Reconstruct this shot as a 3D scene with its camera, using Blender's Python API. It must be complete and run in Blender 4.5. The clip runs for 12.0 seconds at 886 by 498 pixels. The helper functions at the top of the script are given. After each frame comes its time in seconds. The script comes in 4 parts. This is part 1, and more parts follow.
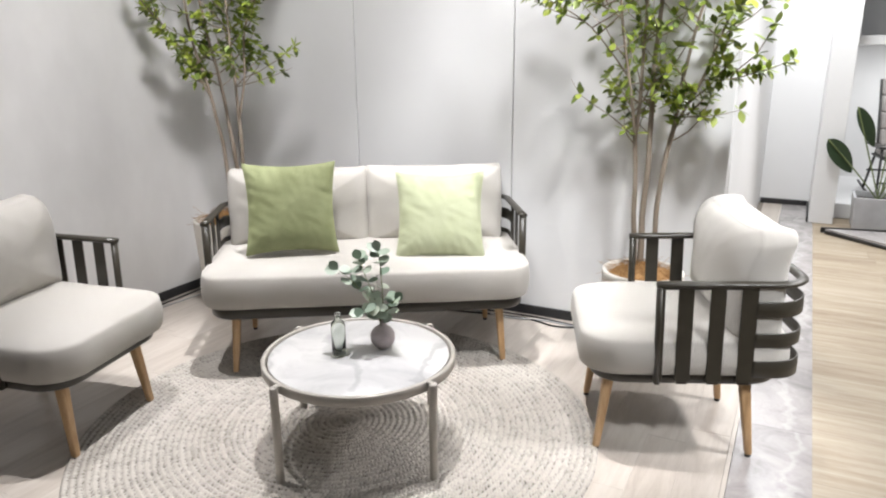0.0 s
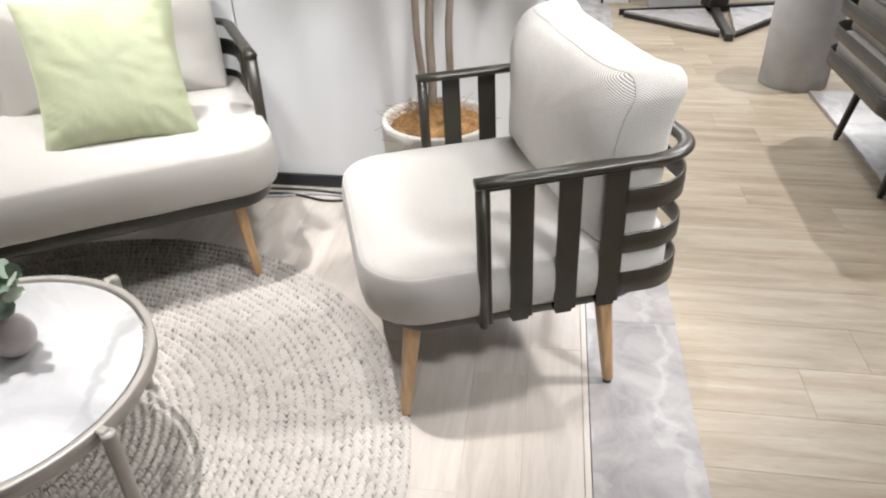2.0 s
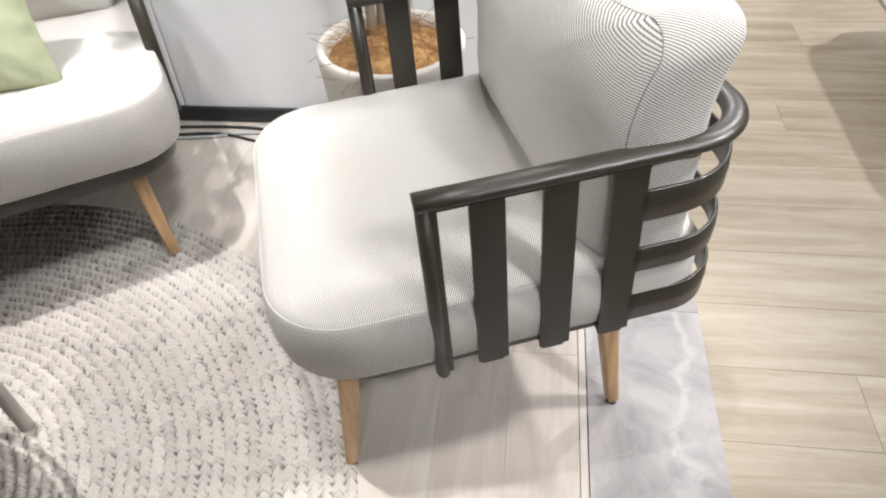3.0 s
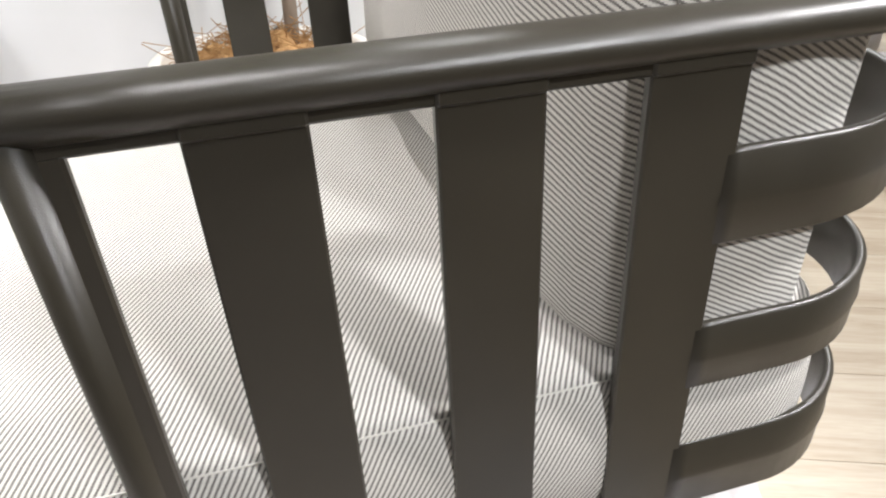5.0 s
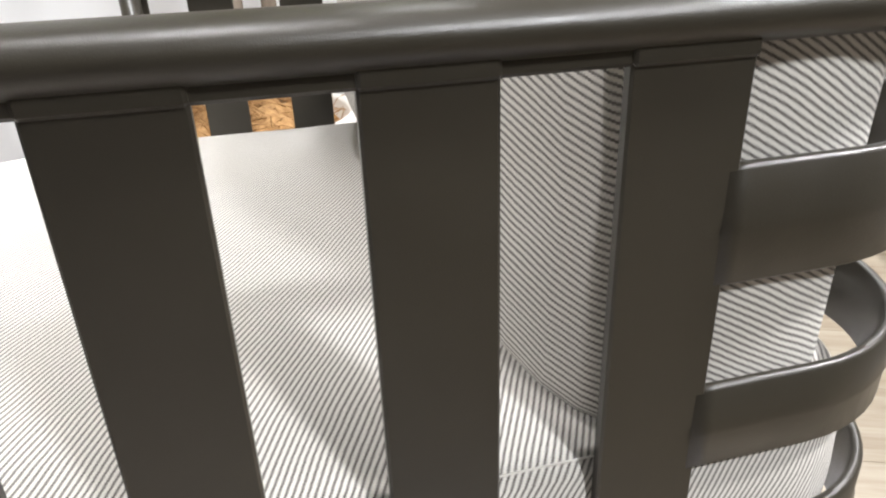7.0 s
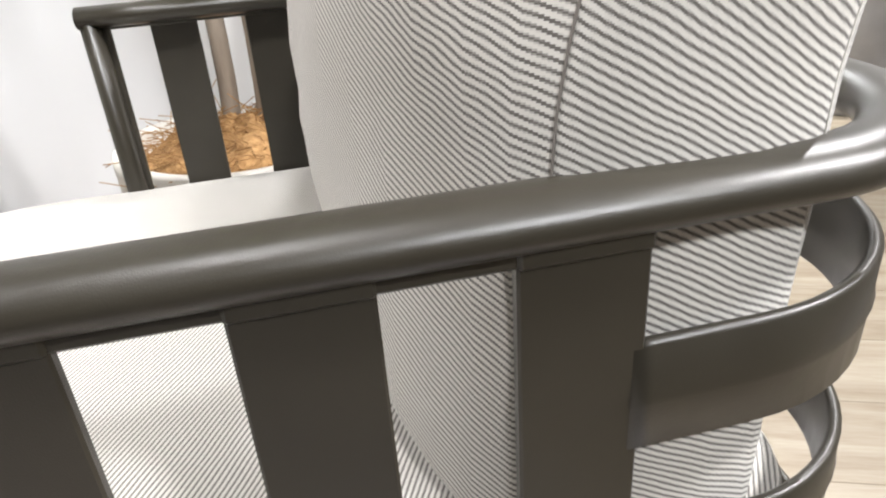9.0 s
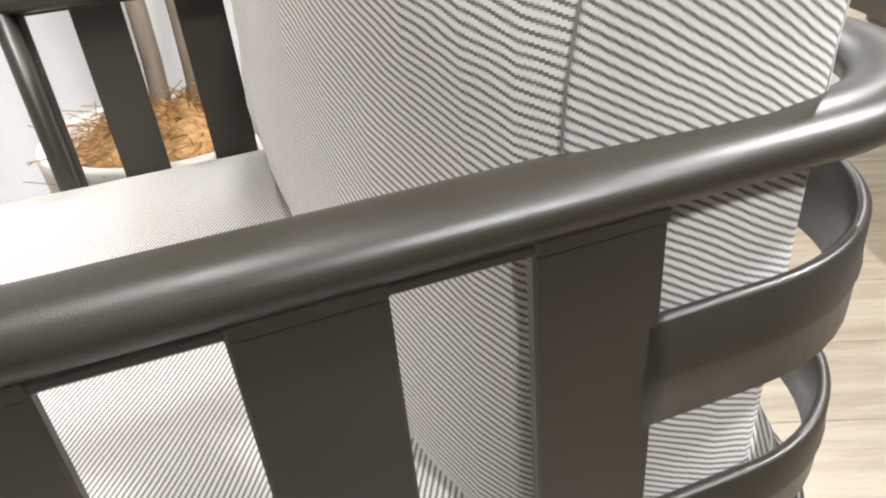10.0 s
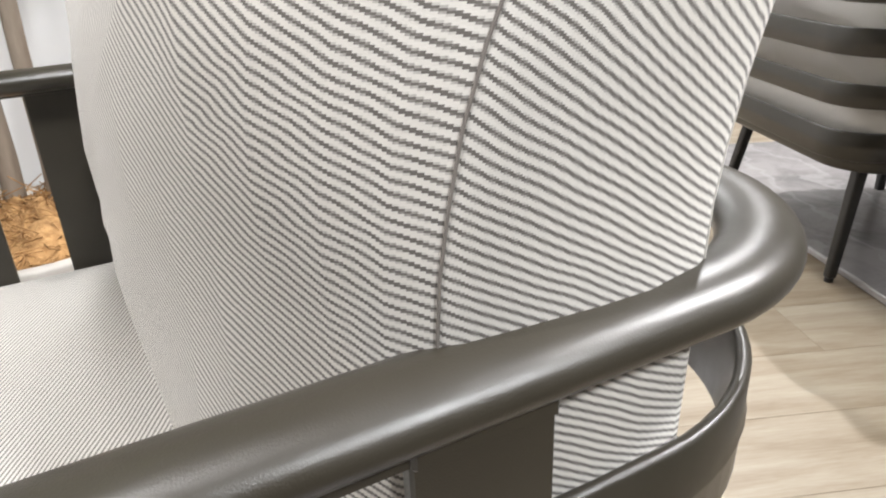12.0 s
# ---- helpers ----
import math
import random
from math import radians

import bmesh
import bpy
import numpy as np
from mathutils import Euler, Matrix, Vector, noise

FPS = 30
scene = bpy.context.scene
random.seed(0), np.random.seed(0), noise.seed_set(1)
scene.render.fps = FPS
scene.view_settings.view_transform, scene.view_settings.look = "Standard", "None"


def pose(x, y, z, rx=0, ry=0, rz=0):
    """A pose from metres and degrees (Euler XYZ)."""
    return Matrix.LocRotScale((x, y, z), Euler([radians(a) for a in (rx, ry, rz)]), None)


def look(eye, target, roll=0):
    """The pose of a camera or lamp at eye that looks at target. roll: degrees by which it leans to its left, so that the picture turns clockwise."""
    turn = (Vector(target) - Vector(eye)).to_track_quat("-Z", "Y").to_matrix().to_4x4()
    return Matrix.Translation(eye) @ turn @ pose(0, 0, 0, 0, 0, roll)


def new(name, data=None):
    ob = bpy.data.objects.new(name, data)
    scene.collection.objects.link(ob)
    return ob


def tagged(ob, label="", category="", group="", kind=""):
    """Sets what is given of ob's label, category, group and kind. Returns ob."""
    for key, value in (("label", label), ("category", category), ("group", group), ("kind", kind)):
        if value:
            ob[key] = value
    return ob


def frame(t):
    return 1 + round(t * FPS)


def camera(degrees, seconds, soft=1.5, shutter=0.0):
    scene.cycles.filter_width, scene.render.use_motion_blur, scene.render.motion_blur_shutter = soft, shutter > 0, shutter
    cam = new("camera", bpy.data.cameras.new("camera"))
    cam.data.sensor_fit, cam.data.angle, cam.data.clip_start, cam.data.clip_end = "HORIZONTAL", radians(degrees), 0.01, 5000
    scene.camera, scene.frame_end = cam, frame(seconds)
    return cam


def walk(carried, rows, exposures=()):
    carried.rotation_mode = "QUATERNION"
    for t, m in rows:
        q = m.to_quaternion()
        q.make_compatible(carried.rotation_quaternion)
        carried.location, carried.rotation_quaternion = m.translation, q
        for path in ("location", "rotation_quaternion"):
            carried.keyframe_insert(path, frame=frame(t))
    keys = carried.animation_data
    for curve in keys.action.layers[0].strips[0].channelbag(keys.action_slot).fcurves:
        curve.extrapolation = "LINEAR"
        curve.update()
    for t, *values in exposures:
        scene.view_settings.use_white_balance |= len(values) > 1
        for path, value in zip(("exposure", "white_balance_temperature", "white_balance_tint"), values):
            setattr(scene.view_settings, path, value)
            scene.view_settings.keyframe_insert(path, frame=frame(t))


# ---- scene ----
cam = camera(64.8, 12.0, soft=2.1)
PATH = [
    (0, (0.207, -0.062, 1.428), (-0.014, 1.85, 0.883), -0.4),
    (0.5, (0.217, 0.163, 1.405), (0.12, 2.036, 0.709), -0.4),
    (1, (0.28, 0.451, 1.377), (0.339, 2.266, 0.537), -0.3),
    (1.5, (0.31, 0.756, 1.356), (0.552, 2.489, 0.386), -0.5),
    (2, (0.357, 1.034, 1.316), (0.688, 2.681, 0.232), -1.5),
    (2.5, (0.476, 1.312, 1.294), (0.776, 2.86, 0.064), -3.0),
    (3, (0.57, 1.536, 1.24), (0.843, 2.973, -0.125), -3.9),
    (3.2, (0.594, 1.638, 1.231), (0.864, 3.031, -0.178), -4.1),
    (4.8, (0.76, 1.94, 0.791), (1.146, 3.546, -0.336), -1.0),
    (5, (0.773, 1.949, 0.761), (1.203, 3.597, -0.287), -1.0),
    (5.5, (0.794, 1.949, 0.735), (1.251, 3.651, -0.209), -0.9),
    (6, (0.8, 1.957, 0.721), (1.269, 3.685, -0.17), -0.6),
    (6.5, (0.803, 1.978, 0.712), (1.288, 3.717, -0.149), -0.0),
    (6.7, (0.807, 1.987, 0.708), (1.273, 3.734, -0.146), -0.0),
    (8.3, (0.851, 1.995, 0.735), (1.287, 3.762, -0.095), -0.3),
    (8.5, (0.864, 2.009, 0.754), (1.28, 3.752, -0.134), 0.1),
    (9, (0.871, 2.019, 0.782), (1.259, 3.75, -0.14), -2.2),
    (9.5, (0.857, 2.029, 0.769), (1.299, 3.714, -0.213), -3.5),
    (10, (0.853, 2.044, 0.781), (1.393, 3.688, -0.222), -3.8),
    (10.5, (0.858, 2.067, 0.777), (1.501, 3.678, -0.219), -3.3),
    (11, (0.879, 2.085, 0.785), (1.663, 3.658, -0.169), -1.9),
    (11.5, (0.881, 2.09, 0.791), (1.73, 3.668, -0.098), -1.3),
    (12, (0.877, 2.079, 0.804), (1.742, 3.679, -0.028), -0.6),
]
walk(cam, [(t, look(eye, target, roll)) for t, eye, target, roll in PATH],
     exposures=[(0.0, 0.12), (3.0, 0.0), (5.0, 0.36), (12.0, 0.44)])

# ---- light ----
# the shop's grid: U runs along the back wall, V into the depth
GRID = -20.5
UX, UY = math.cos(radians(GRID)), math.sin(radians(GRID))


def shop(u, v, z=0.0):
    return Vector((0.34 + UX * u - UY * v, 3.635 + UY * u + UX * v, z))


def at_shop(u, v, z=0.0, turn=0.0):
    p = shop(u, v, z)
    return pose(p.x, p.y, p.z, 0, 0, GRID + turn)


world = bpy.data.worlds.new("world")
world.use_nodes = True
world.node_tree.nodes["Background"].inputs[0].default_value = (1.0, 0.98, 0.96, 1)
world.node_tree.nodes["Background"].inputs[1].default_value = 0.2
scene.world = world


def spot(x, y, z, tx, ty, tz, power, size=70, radius=0.035, warm=(1, 0.982, 0.995)):
    lamp = bpy.data.lights.new("unseen_spot", "SPOT")
    lamp.energy, lamp.spot_size, lamp.spot_blend, lamp.shadow_soft_size, lamp.color = power, radians(size), 0.6, radius, warm
    new("unseen_spot", lamp).matrix_world = look((x, y, z), (tx, ty, tz))


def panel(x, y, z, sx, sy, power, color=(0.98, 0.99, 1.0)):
    lamp = bpy.data.lights.new("fill_panel", "AREA")
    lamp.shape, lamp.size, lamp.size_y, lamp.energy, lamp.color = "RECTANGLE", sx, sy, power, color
    new("fill_panel", lamp).matrix_world = pose(x, y, z, 0, 0, GRID)


SPOTS = [
    (-0.33, 2.70, 4.25, -0.48, 2.55, 0.0, 640, 41, 0.022),
    (0.45, 2.50, 4.25, 0.75, 2.62, 0.0, 190, 44, 0.02),
    (0.60, 1.60, 4.25, 0.80, 2.30, 0.45, 36, 30, 0.03),
    # unseen spot from the left, added to brighten the armchair's back cushion
    (-1.75, 2.30, 3.40, 1.00, 2.42, 0.78, 270, 12, 0.06),
    (-1.45, 2.35, 4.25, -1.55, 2.30, 0.3, 320, 36, 0.03),
    # unseen spot added to fill the sofa's back and pillows
    (-0.30, 1.20, 4.25, -0.45, 3.20, 0.78, 60, 26, 0.06),
    # two unseen aisle spots, added to lift the armchair's near side and straps
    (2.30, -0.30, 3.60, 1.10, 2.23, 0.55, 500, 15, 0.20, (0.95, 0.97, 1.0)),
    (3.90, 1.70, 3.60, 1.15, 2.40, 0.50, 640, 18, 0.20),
    (3.45, 3.95, 3.05, 2.40, 3.30, 0.0, 240, 95),
    # three unseen wall washers, added so the lounge walls come out bright
    (-0.40, 1.60, 3.35, -0.30, 3.85, 1.35, 225, 56, 0.20),
    (-0.30, 1.90, 3.35, -2.10, 3.05, 1.35, 250, 54, 0.20),
    (1.15, 1.50, 3.35, 0.75, 3.50, 1.25, 390, 50, 0.20, (0.97, 0.98, 1.0)),
]
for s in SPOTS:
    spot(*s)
# unseen soft panels, added as general fill over lounge and aisle
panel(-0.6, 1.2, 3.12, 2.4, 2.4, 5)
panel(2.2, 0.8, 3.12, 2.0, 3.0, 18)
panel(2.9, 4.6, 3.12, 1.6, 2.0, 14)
# unseen panel added to whiten the passage walls
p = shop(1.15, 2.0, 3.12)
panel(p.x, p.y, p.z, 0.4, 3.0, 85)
# unseen panel below the shelf, added to brighten the niche
p = shop(2.9, 4.1, 1.44)
panel(p.x, p.y, p.z, 2.4, 0.9, 26)

# ---- materials ----


def mat(name, color, rough=0.5, metal=0.0, **kw):
    m = bpy.data.materials.new(name)
    m.use_nodes = True
    b = m.node_tree.nodes["Principled BSDF"]
    b.inputs["Base Color"].default_value = (*color, 1)
    b.inputs["Roughness"].default_value = rough
    b.inputs["Metallic"].default_value = metal
    for k, v in kw.items():
        b.inputs[k.replace("_", " ")].default_value = v
    return m


def node(m, kind, links=(), **props):
    n = m.node_tree.nodes.new(kind)
    for k, v in props.items():
        if k == "operation":
            n.operation = v
        elif k == "noise_dimensions":
            n.noise_dimensions = v
        elif k == "data_type":
            n.data_type = v
        elif k == "feature":
            n.feature = v
        else:
            n.inputs[k[3:].replace("_", " ")].default_value = v
    for to, frm in links:
        m.node_tree.links.new(frm, n.inputs[to])
    return n


def link(m, out, key):
    m.node_tree.links.new(out, m.node_tree.nodes["Principled BSDF"].inputs[key])


def ramp(m, fac, stops):
    r = node(m, "ShaderNodeValToRGB", [("Fac", fac)])
    e = r.color_ramp.elements
    while len(e) < len(stops):
        e.new(0.5)
    for el, (p, c) in zip(e, stops):
        el.position, el.color = p, (*c, 1)
    return r.outputs["Color"]


def coords(m, kind="Object", scale=(1, 1, 1), rot=(0, 0, 0)):
    tc = node(m, "ShaderNodeTexCoord")
    mp = node(m, "ShaderNodeMapping", [("Vector", tc.outputs[kind])])
    mp.inputs["Scale"].default_value, mp.inputs["Rotation"].default_value = scale, rot
    return mp.outputs["Vector"]


def noise_tex(m, vec, scale, detail=4.0, rough=0.55, distortion=0.0):
    n = node(m, "ShaderNodeTexNoise", [("Vector", vec)], in_Scale=scale, in_Detail=detail, in_Roughness=rough, in_Distortion=distortion)
    return n.outputs["Fac"]


def math_node(m, op, a, b=None, c=None):
    n = m.node_tree.nodes.new("ShaderNodeMath")
    n.operation = op
    for i, v in enumerate((a, b, c)):
        if v is None:
            continue
        if isinstance(v, (int, float)):
            n.inputs[i].default_value = v
        else:
            m.node_tree.links.new(v, n.inputs[i])
    return n.outputs[0]


def mix(m, fac, a, b, blend="MIX"):
    n = m.node_tree.nodes.new("ShaderNodeMix")
    n.data_type, n.blend_type = "RGBA", blend
    for i, v in ((0, fac), (6, a), (7, b)):
        if isinstance(v, (int, float)):
            n.inputs[i].default_value = v
        elif isinstance(v, tuple):
            n.inputs[i].default_value = (*v, 1)
        else:
            m.node_tree.links.new(v, n.inputs[i])
    return n.outputs[2]


def bump(m, height, strength=0.3, dist=0.002, normal=None):
    n = node(m, "ShaderNodeBump", [("Height", height)], in_Strength=strength, in_Distance=dist)
    if normal:
        m.node_tree.links.new(normal, n.inputs["Normal"])
    link(m, n.outputs["Normal"], "Normal")
    return n.outputs["Normal"]


def mottled(name, lo, hi, scale, rough=0.6, bump_scale=None, strength=0.2, dist=0.001, metal=0.0, kind="Object", stretch=(1, 1, 1)):
    m = mat(name, lo, rough, metal)
    v = coords(m, kind, stretch)
    link(m, ramp(m, noise_tex(m, v, scale), [(0.3, lo), (0.7, hi)]), "Base Color")
    if bump_scale:
        bump(m, noise_tex(m, v, bump_scale, 3), strength, dist)
    return m


def fabric_stripe():
    """Off-white cloth with a stepped dark twill line every 4 mm; UV in metres."""
    m = mat("striped_twill", (0.6, 0.58, 0.53), 0.85)
    tc = node(m, "ShaderNodeTexCoord")
    wob = node(m, "ShaderNodeTexNoise", [("Vector", tc.outputs["UV"])], in_Scale=14.0, in_Detail=2.0)
    sep = node(m, "ShaderNodeSeparateXYZ", [("Vector", tc.outputs["UV"])])
    yarn = 0.00105
    u = math_node(m, "SNAP", sep.outputs[0], yarn)
    v = math_node(m, "SNAP", sep.outputs[1], yarn * 0.7)
    w = math_node(m, "MULTIPLY", math_node(m, "SUBTRACT", wob.outputs["Fac"], 0.5), 0.005)
    line = math_node(m, "FRACT", math_node(m, "DIVIDE", math_node(m, "ADD", math_node(m, "ADD", math_node(m, "MULTIPLY", u, 0.5), math_node(m, "MULTIPLY", v, 0.866)), w), 0.0033))
    tri = math_node(m, "ABSOLUTE", math_node(m, "SUBTRACT", line, 0.5))
    thread = noise_tex(m, tc.outputs["UV"], 900.0, 2)
    edge = math_node(m, "ADD", tri, math_node(m, "MULTIPLY", math_node(m, "SUBTRACT", thread, 0.5), 0.12))
    col = ramp(m, edge, [(0.13, (0.14, 0.127, 0.115)), (0.27, (0.71, 0.685, 0.64))])
    soil = noise_tex(m, tc.outputs["UV"], 5.0, 3)
    link(m, mix(m, 1.0, col, ramp(m, soil, [(0.3, (0.93, 0.92, 0.9)), (0.7, (1, 1, 1))]), "MULTIPLY"), "Base Color")
    m.node_tree.nodes["Principled BSDF"].inputs["Sheen Weight"].default_value = 0.15
    h = math_node(m, "ADD", math_node(m, "MULTIPLY", tri, 0.8), math_node(m, "MULTIPLY", thread, 0.5))
    bump(m, h, 0.5, 0.0005)
    return m


def velvet(name, lo, hi):
    m = mat(name, lo, 0.8)
    v = coords(m, "Object")
    link(m, ramp(m, noise_tex(m, v, 9, 3), [(0.3, lo), (0.7, hi)]), "Base Color")
    b = m.node_tree.nodes["Principled BSDF"]
    b.inputs["Sheen Weight"].default_value = 0.6
    b.inputs["Sheen Tint"].default_value = (*[min(1, c * 2) for c in hi], 1)
    bump(m, math_node(m, "ADD", noise_tex(m, v, 18, 3), math_node(m, "MULTIPLY", noise_tex(m, v, 700, 2), 0.15)), 0.35, 0.006)
    return m


def wood(name, lo, mid, hi, axis_scale, rough=0.45, grain=6.0, per_piece=True):
    m = mat(name, mid, rough)
    tc = node(m, "ShaderNodeTexCoord")
    info = node(m, "ShaderNodeObjectInfo")
    off = math_node(m, "MULTIPLY", info.outputs["Random"], 37.0)
    shift = node(m, "ShaderNodeVectorMath", [(0, tc.outputs["Object"]), (1, off)], operation="ADD")
    mp = node(m, "ShaderNodeMapping", [("Vector", shift.outputs[0])], in_Scale=axis_scale)
    broad = noise_tex(m, mp.outputs[0], grain, 5, 0.6, 0.6)
    fine = noise_tex(m, mp.outputs[0], grain * 9, 3, 0.6)
    f = math_node(m, "ADD", math_node(m, "MULTIPLY", broad, 0.75), math_node(m, "MULTIPLY", fine, 0.25))
    if per_piece:
        f = math_node(m, "ADD", f, math_node(m, "MULTIPLY", math_node(m, "SUBTRACT", info.outputs["Random"], 0.5), 0.16))
    link(m, ramp(m, f, [(0.3, lo), (0.5, mid), (0.7, hi)]), "Base Color")
    bump(m, f, 0.12, 0.001)
    return m


def marble(name, base, cloud, vein, scale=3.0, rough=0.12, crack=None):
    m = mat(name, base, rough)
    tc = node(m, "ShaderNodeTexCoord")
    info = node(m, "ShaderNodeObjectInfo")
    shift = node(m, "ShaderNodeVectorMath", [(0, tc.outputs["Object"]), (1, math_node(m, "MULTIPLY", info.outputs["Random"], 21.0))], operation="ADD")
    v = shift.outputs[0]
    c = ramp(m, noise_tex(m, v, scale, 7, 0.62, 0.7), [(0.34, cloud), (0.58, base)])
    warp = node(m, "ShaderNodeTexNoise", [("Vector", v)], in_Scale=scale * 0.8, in_Detail=4.0)
    mv = node(m, "ShaderNodeMix", [(4, v), (5, warp.outputs["Color"])], data_type="VECTOR")
    mv.inputs[0].default_value = 0.28
    w = node(m, "ShaderNodeTexWave", [("Vector", mv.outputs[1])], in_Scale=scale * 0.45, in_Distortion=7.0, in_Detail=4.0)
    w.wave_type = "BANDS"
    c = mix(m, ramp(m, w.outputs["Fac"], [(0.0, (0.55, 0.55, 0.55)), (0.09, (0, 0, 0))]), c, vein)
    if crack:
        vo = node(m, "ShaderNodeTexVoronoi", [("Vector", mv.outputs[1])], in_Scale=scale * 2.2, feature="DISTANCE_TO_EDGE")
        c = mix(m, ramp(m, vo.outputs["Distance"], [(0.0, (0.6, 0.6, 0.6)), (0.03, (0, 0, 0))]), c, crack)
    link(m, c, "Base Color")
    return m


def rug_material():
    """Jute: pale strands with dark gaps between the stitches; UV holds ring and stitch numbers."""
    m = mat("braided_jute", (0.6, 0.56, 0.5), 0.95)
    tc = node(m, "ShaderNodeTexCoord")
    sep = node(m, "ShaderNodeSeparateXYZ", [("Vector", tc.outputs["UV"])])
    n1 = noise_tex(m, tc.outputs["Object"], 70, 4, 0.7)
    n2 = noise_tex(m, tc.outputs["Object"], 330, 3, 0.7)
    n3 = noise_tex(m, tc.outputs["Object"], 3, 3, 0.6)
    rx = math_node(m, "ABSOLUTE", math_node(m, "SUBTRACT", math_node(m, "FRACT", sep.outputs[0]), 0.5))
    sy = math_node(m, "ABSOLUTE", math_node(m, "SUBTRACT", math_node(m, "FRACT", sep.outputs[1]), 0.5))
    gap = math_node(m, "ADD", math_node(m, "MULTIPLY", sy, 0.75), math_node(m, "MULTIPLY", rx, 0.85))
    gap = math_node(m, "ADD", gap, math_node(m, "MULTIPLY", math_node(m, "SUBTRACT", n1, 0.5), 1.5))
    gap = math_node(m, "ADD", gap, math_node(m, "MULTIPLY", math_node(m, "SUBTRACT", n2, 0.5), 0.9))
    strand = ramp(m, n2, [(0.3, (0.52, 0.485, 0.435)), (0.7, (0.70, 0.665, 0.615))])
    strand = mix(m, 1.0, strand, ramp(m, n3, [(0.3, (0.88, 0.87, 0.86)), (0.7, (1, 1, 1))]), "MULTIPLY")
    tone = node(m, "ShaderNodeTexWhiteNoise", noise_dimensions="1D")
    m.node_tree.links.new(math_node(m, "FLOOR", sep.outputs[0]), tone.inputs["W"])
    strand = mix(m, 1.0, strand, ramp(m, tone.outputs["Value"], [(0.0, (0.88, 0.875, 0.87)), (1.0, (1, 1, 1))]), "MULTIPLY")
    stitch = node(m, "ShaderNodeCombineXYZ", [("X", math_node(m, "FLOOR", sep.outputs[0])), ("Y", math_node(m, "FLOOR", sep.outputs[1]))])
    each = node(m, "ShaderNodeTexWhiteNoise", [("Vector", stitch.outputs[0])], noise_dimensions="2D")
    strand = mix(m, 1.0, strand, ramp(m, each.outputs["Value"], [(0.0, (0.84, 0.835, 0.83)), (0.45, (1, 1, 1))]), "MULTIPLY")
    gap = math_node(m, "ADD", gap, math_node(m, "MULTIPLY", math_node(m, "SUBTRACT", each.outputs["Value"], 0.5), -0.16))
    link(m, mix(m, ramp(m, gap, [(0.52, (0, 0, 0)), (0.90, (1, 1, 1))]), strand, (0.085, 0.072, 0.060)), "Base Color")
    bump(m, math_node(m, "SUBTRACT", n2, gap), 0.7, 0.003)
    return m


def metal_paint():
    m = mat("olive_grey_powder_coat", (0.06, 0.055, 0.045), 0.36, 0.0)
    v = coords(m)
    link(m, ramp(m, noise_tex(m, v, 9, 3), [(0.3, (0.029, 0.025, 0.018)), (0.7, (0.038, 0.033, 0.024))]), "Base Color")
    link(m, ramp(m, noise_tex(m, v, 40, 3), [(0.3, (0.30, 0.30, 0.30)), (0.7, (0.36, 0.36, 0.36))]), "Roughness")
    bump(m, noise_tex(m, v, 1400, 2), 0.5, 0.0002)
    return m


def glass_smoke():
    m = mat("smoked_glass", (0.86, 0.89, 0.86), 0.03, Transmission_Weight=1.0, IOR=1.3)
    return m


def leaf_material(name, lo, hi, back=None):
    m = mat(name, lo, 0.45)
    g = node(m, "ShaderNodeNewGeometry")
    link(m, ramp(m, g.outputs["Random Per Island"], [(0.0, lo), (0.65, hi), (1.0, back or hi)]), "Base Color")
    m.node_tree.nodes["Principled BSDF"].inputs["Subsurface Weight"].default_value = 0.0
    return m


M_FABRIC = fabric_stripe()
M_FRAME = metal_paint()
M_BLACK = mottled("black_metal", (0.018, 0.017, 0.016), (0.03, 0.028, 0.026), 12, 0.45, 800, 0.1)
M_SEAM = mat("dark_seam_thread", (0.20, 0.18, 0.16), 0.9)
M_OAK = wood("oiled_oak", (0.40, 0.24, 0.11), (0.52, 0.33, 0.17), (0.62, 0.43, 0.25), (9, 9, 1.0), 0.42, 5.0)
M_GREEN = velvet("moss_green_velvet", (0.195, 0.215, 0.10), (0.255, 0.28, 0.145))
M_LIME = velvet("pale_green_velvet", (0.35, 0.375, 0.235), (0.40, 0.425, 0.285))
M_TABLE = mottled("taupe_painted_metal", (0.42, 0.39, 0.35), (0.48, 0.45, 0.41), 10, 0.42, 900, 0.08, metal=0.15)
M_MARBLE = marble("white_marble", (0.64, 0.63, 0.625), (0.47, 0.465, 0.47), (0.36, 0.355, 0.36), 4.2, 0.27)
M_STONE = marble("grey_marble_tile", (0.41, 0.385, 0.378), (0.26, 0.245, 0.243), (0.50, 0.48, 0.47), 5.0, 0.16, (0.36, 0.34, 0.33))
M_PLANK_A = wood("pale_ash_plank", (0.45, 0.395, 0.345), (0.54, 0.485, 0.43), (0.61, 0.56, 0.505), (7, 0.7, 7), 0.32, 3.0)
M_PLANK_B = wood("honey_oak_plank", (0.24, 0.18, 0.118), (0.345, 0.28, 0.20), (0.43, 0.37, 0.285), (0.8, 8, 8), 0.46, 3.0)
M_WALL = mottled("white_wall_paint", (0.80, 0.80, 0.80), (0.84, 0.84, 0.845), 1.3, 0.55, 160, 0.05)
M_PLASTER = mottled("smeared_lime_plaster", (0.66, 0.65, 0.64), (0.80, 0.79, 0.78), 2.2, 0.6, 30, 0.12, stretch=(1, 1, 0.6))
# ceiling and outer walls stay out of view; darkened to lower bounce light
M_CEIL = mottled("unseen_dark_ceiling", (0.10, 0.10, 0.105), (0.13, 0.13, 0.135), 2, 0.8)
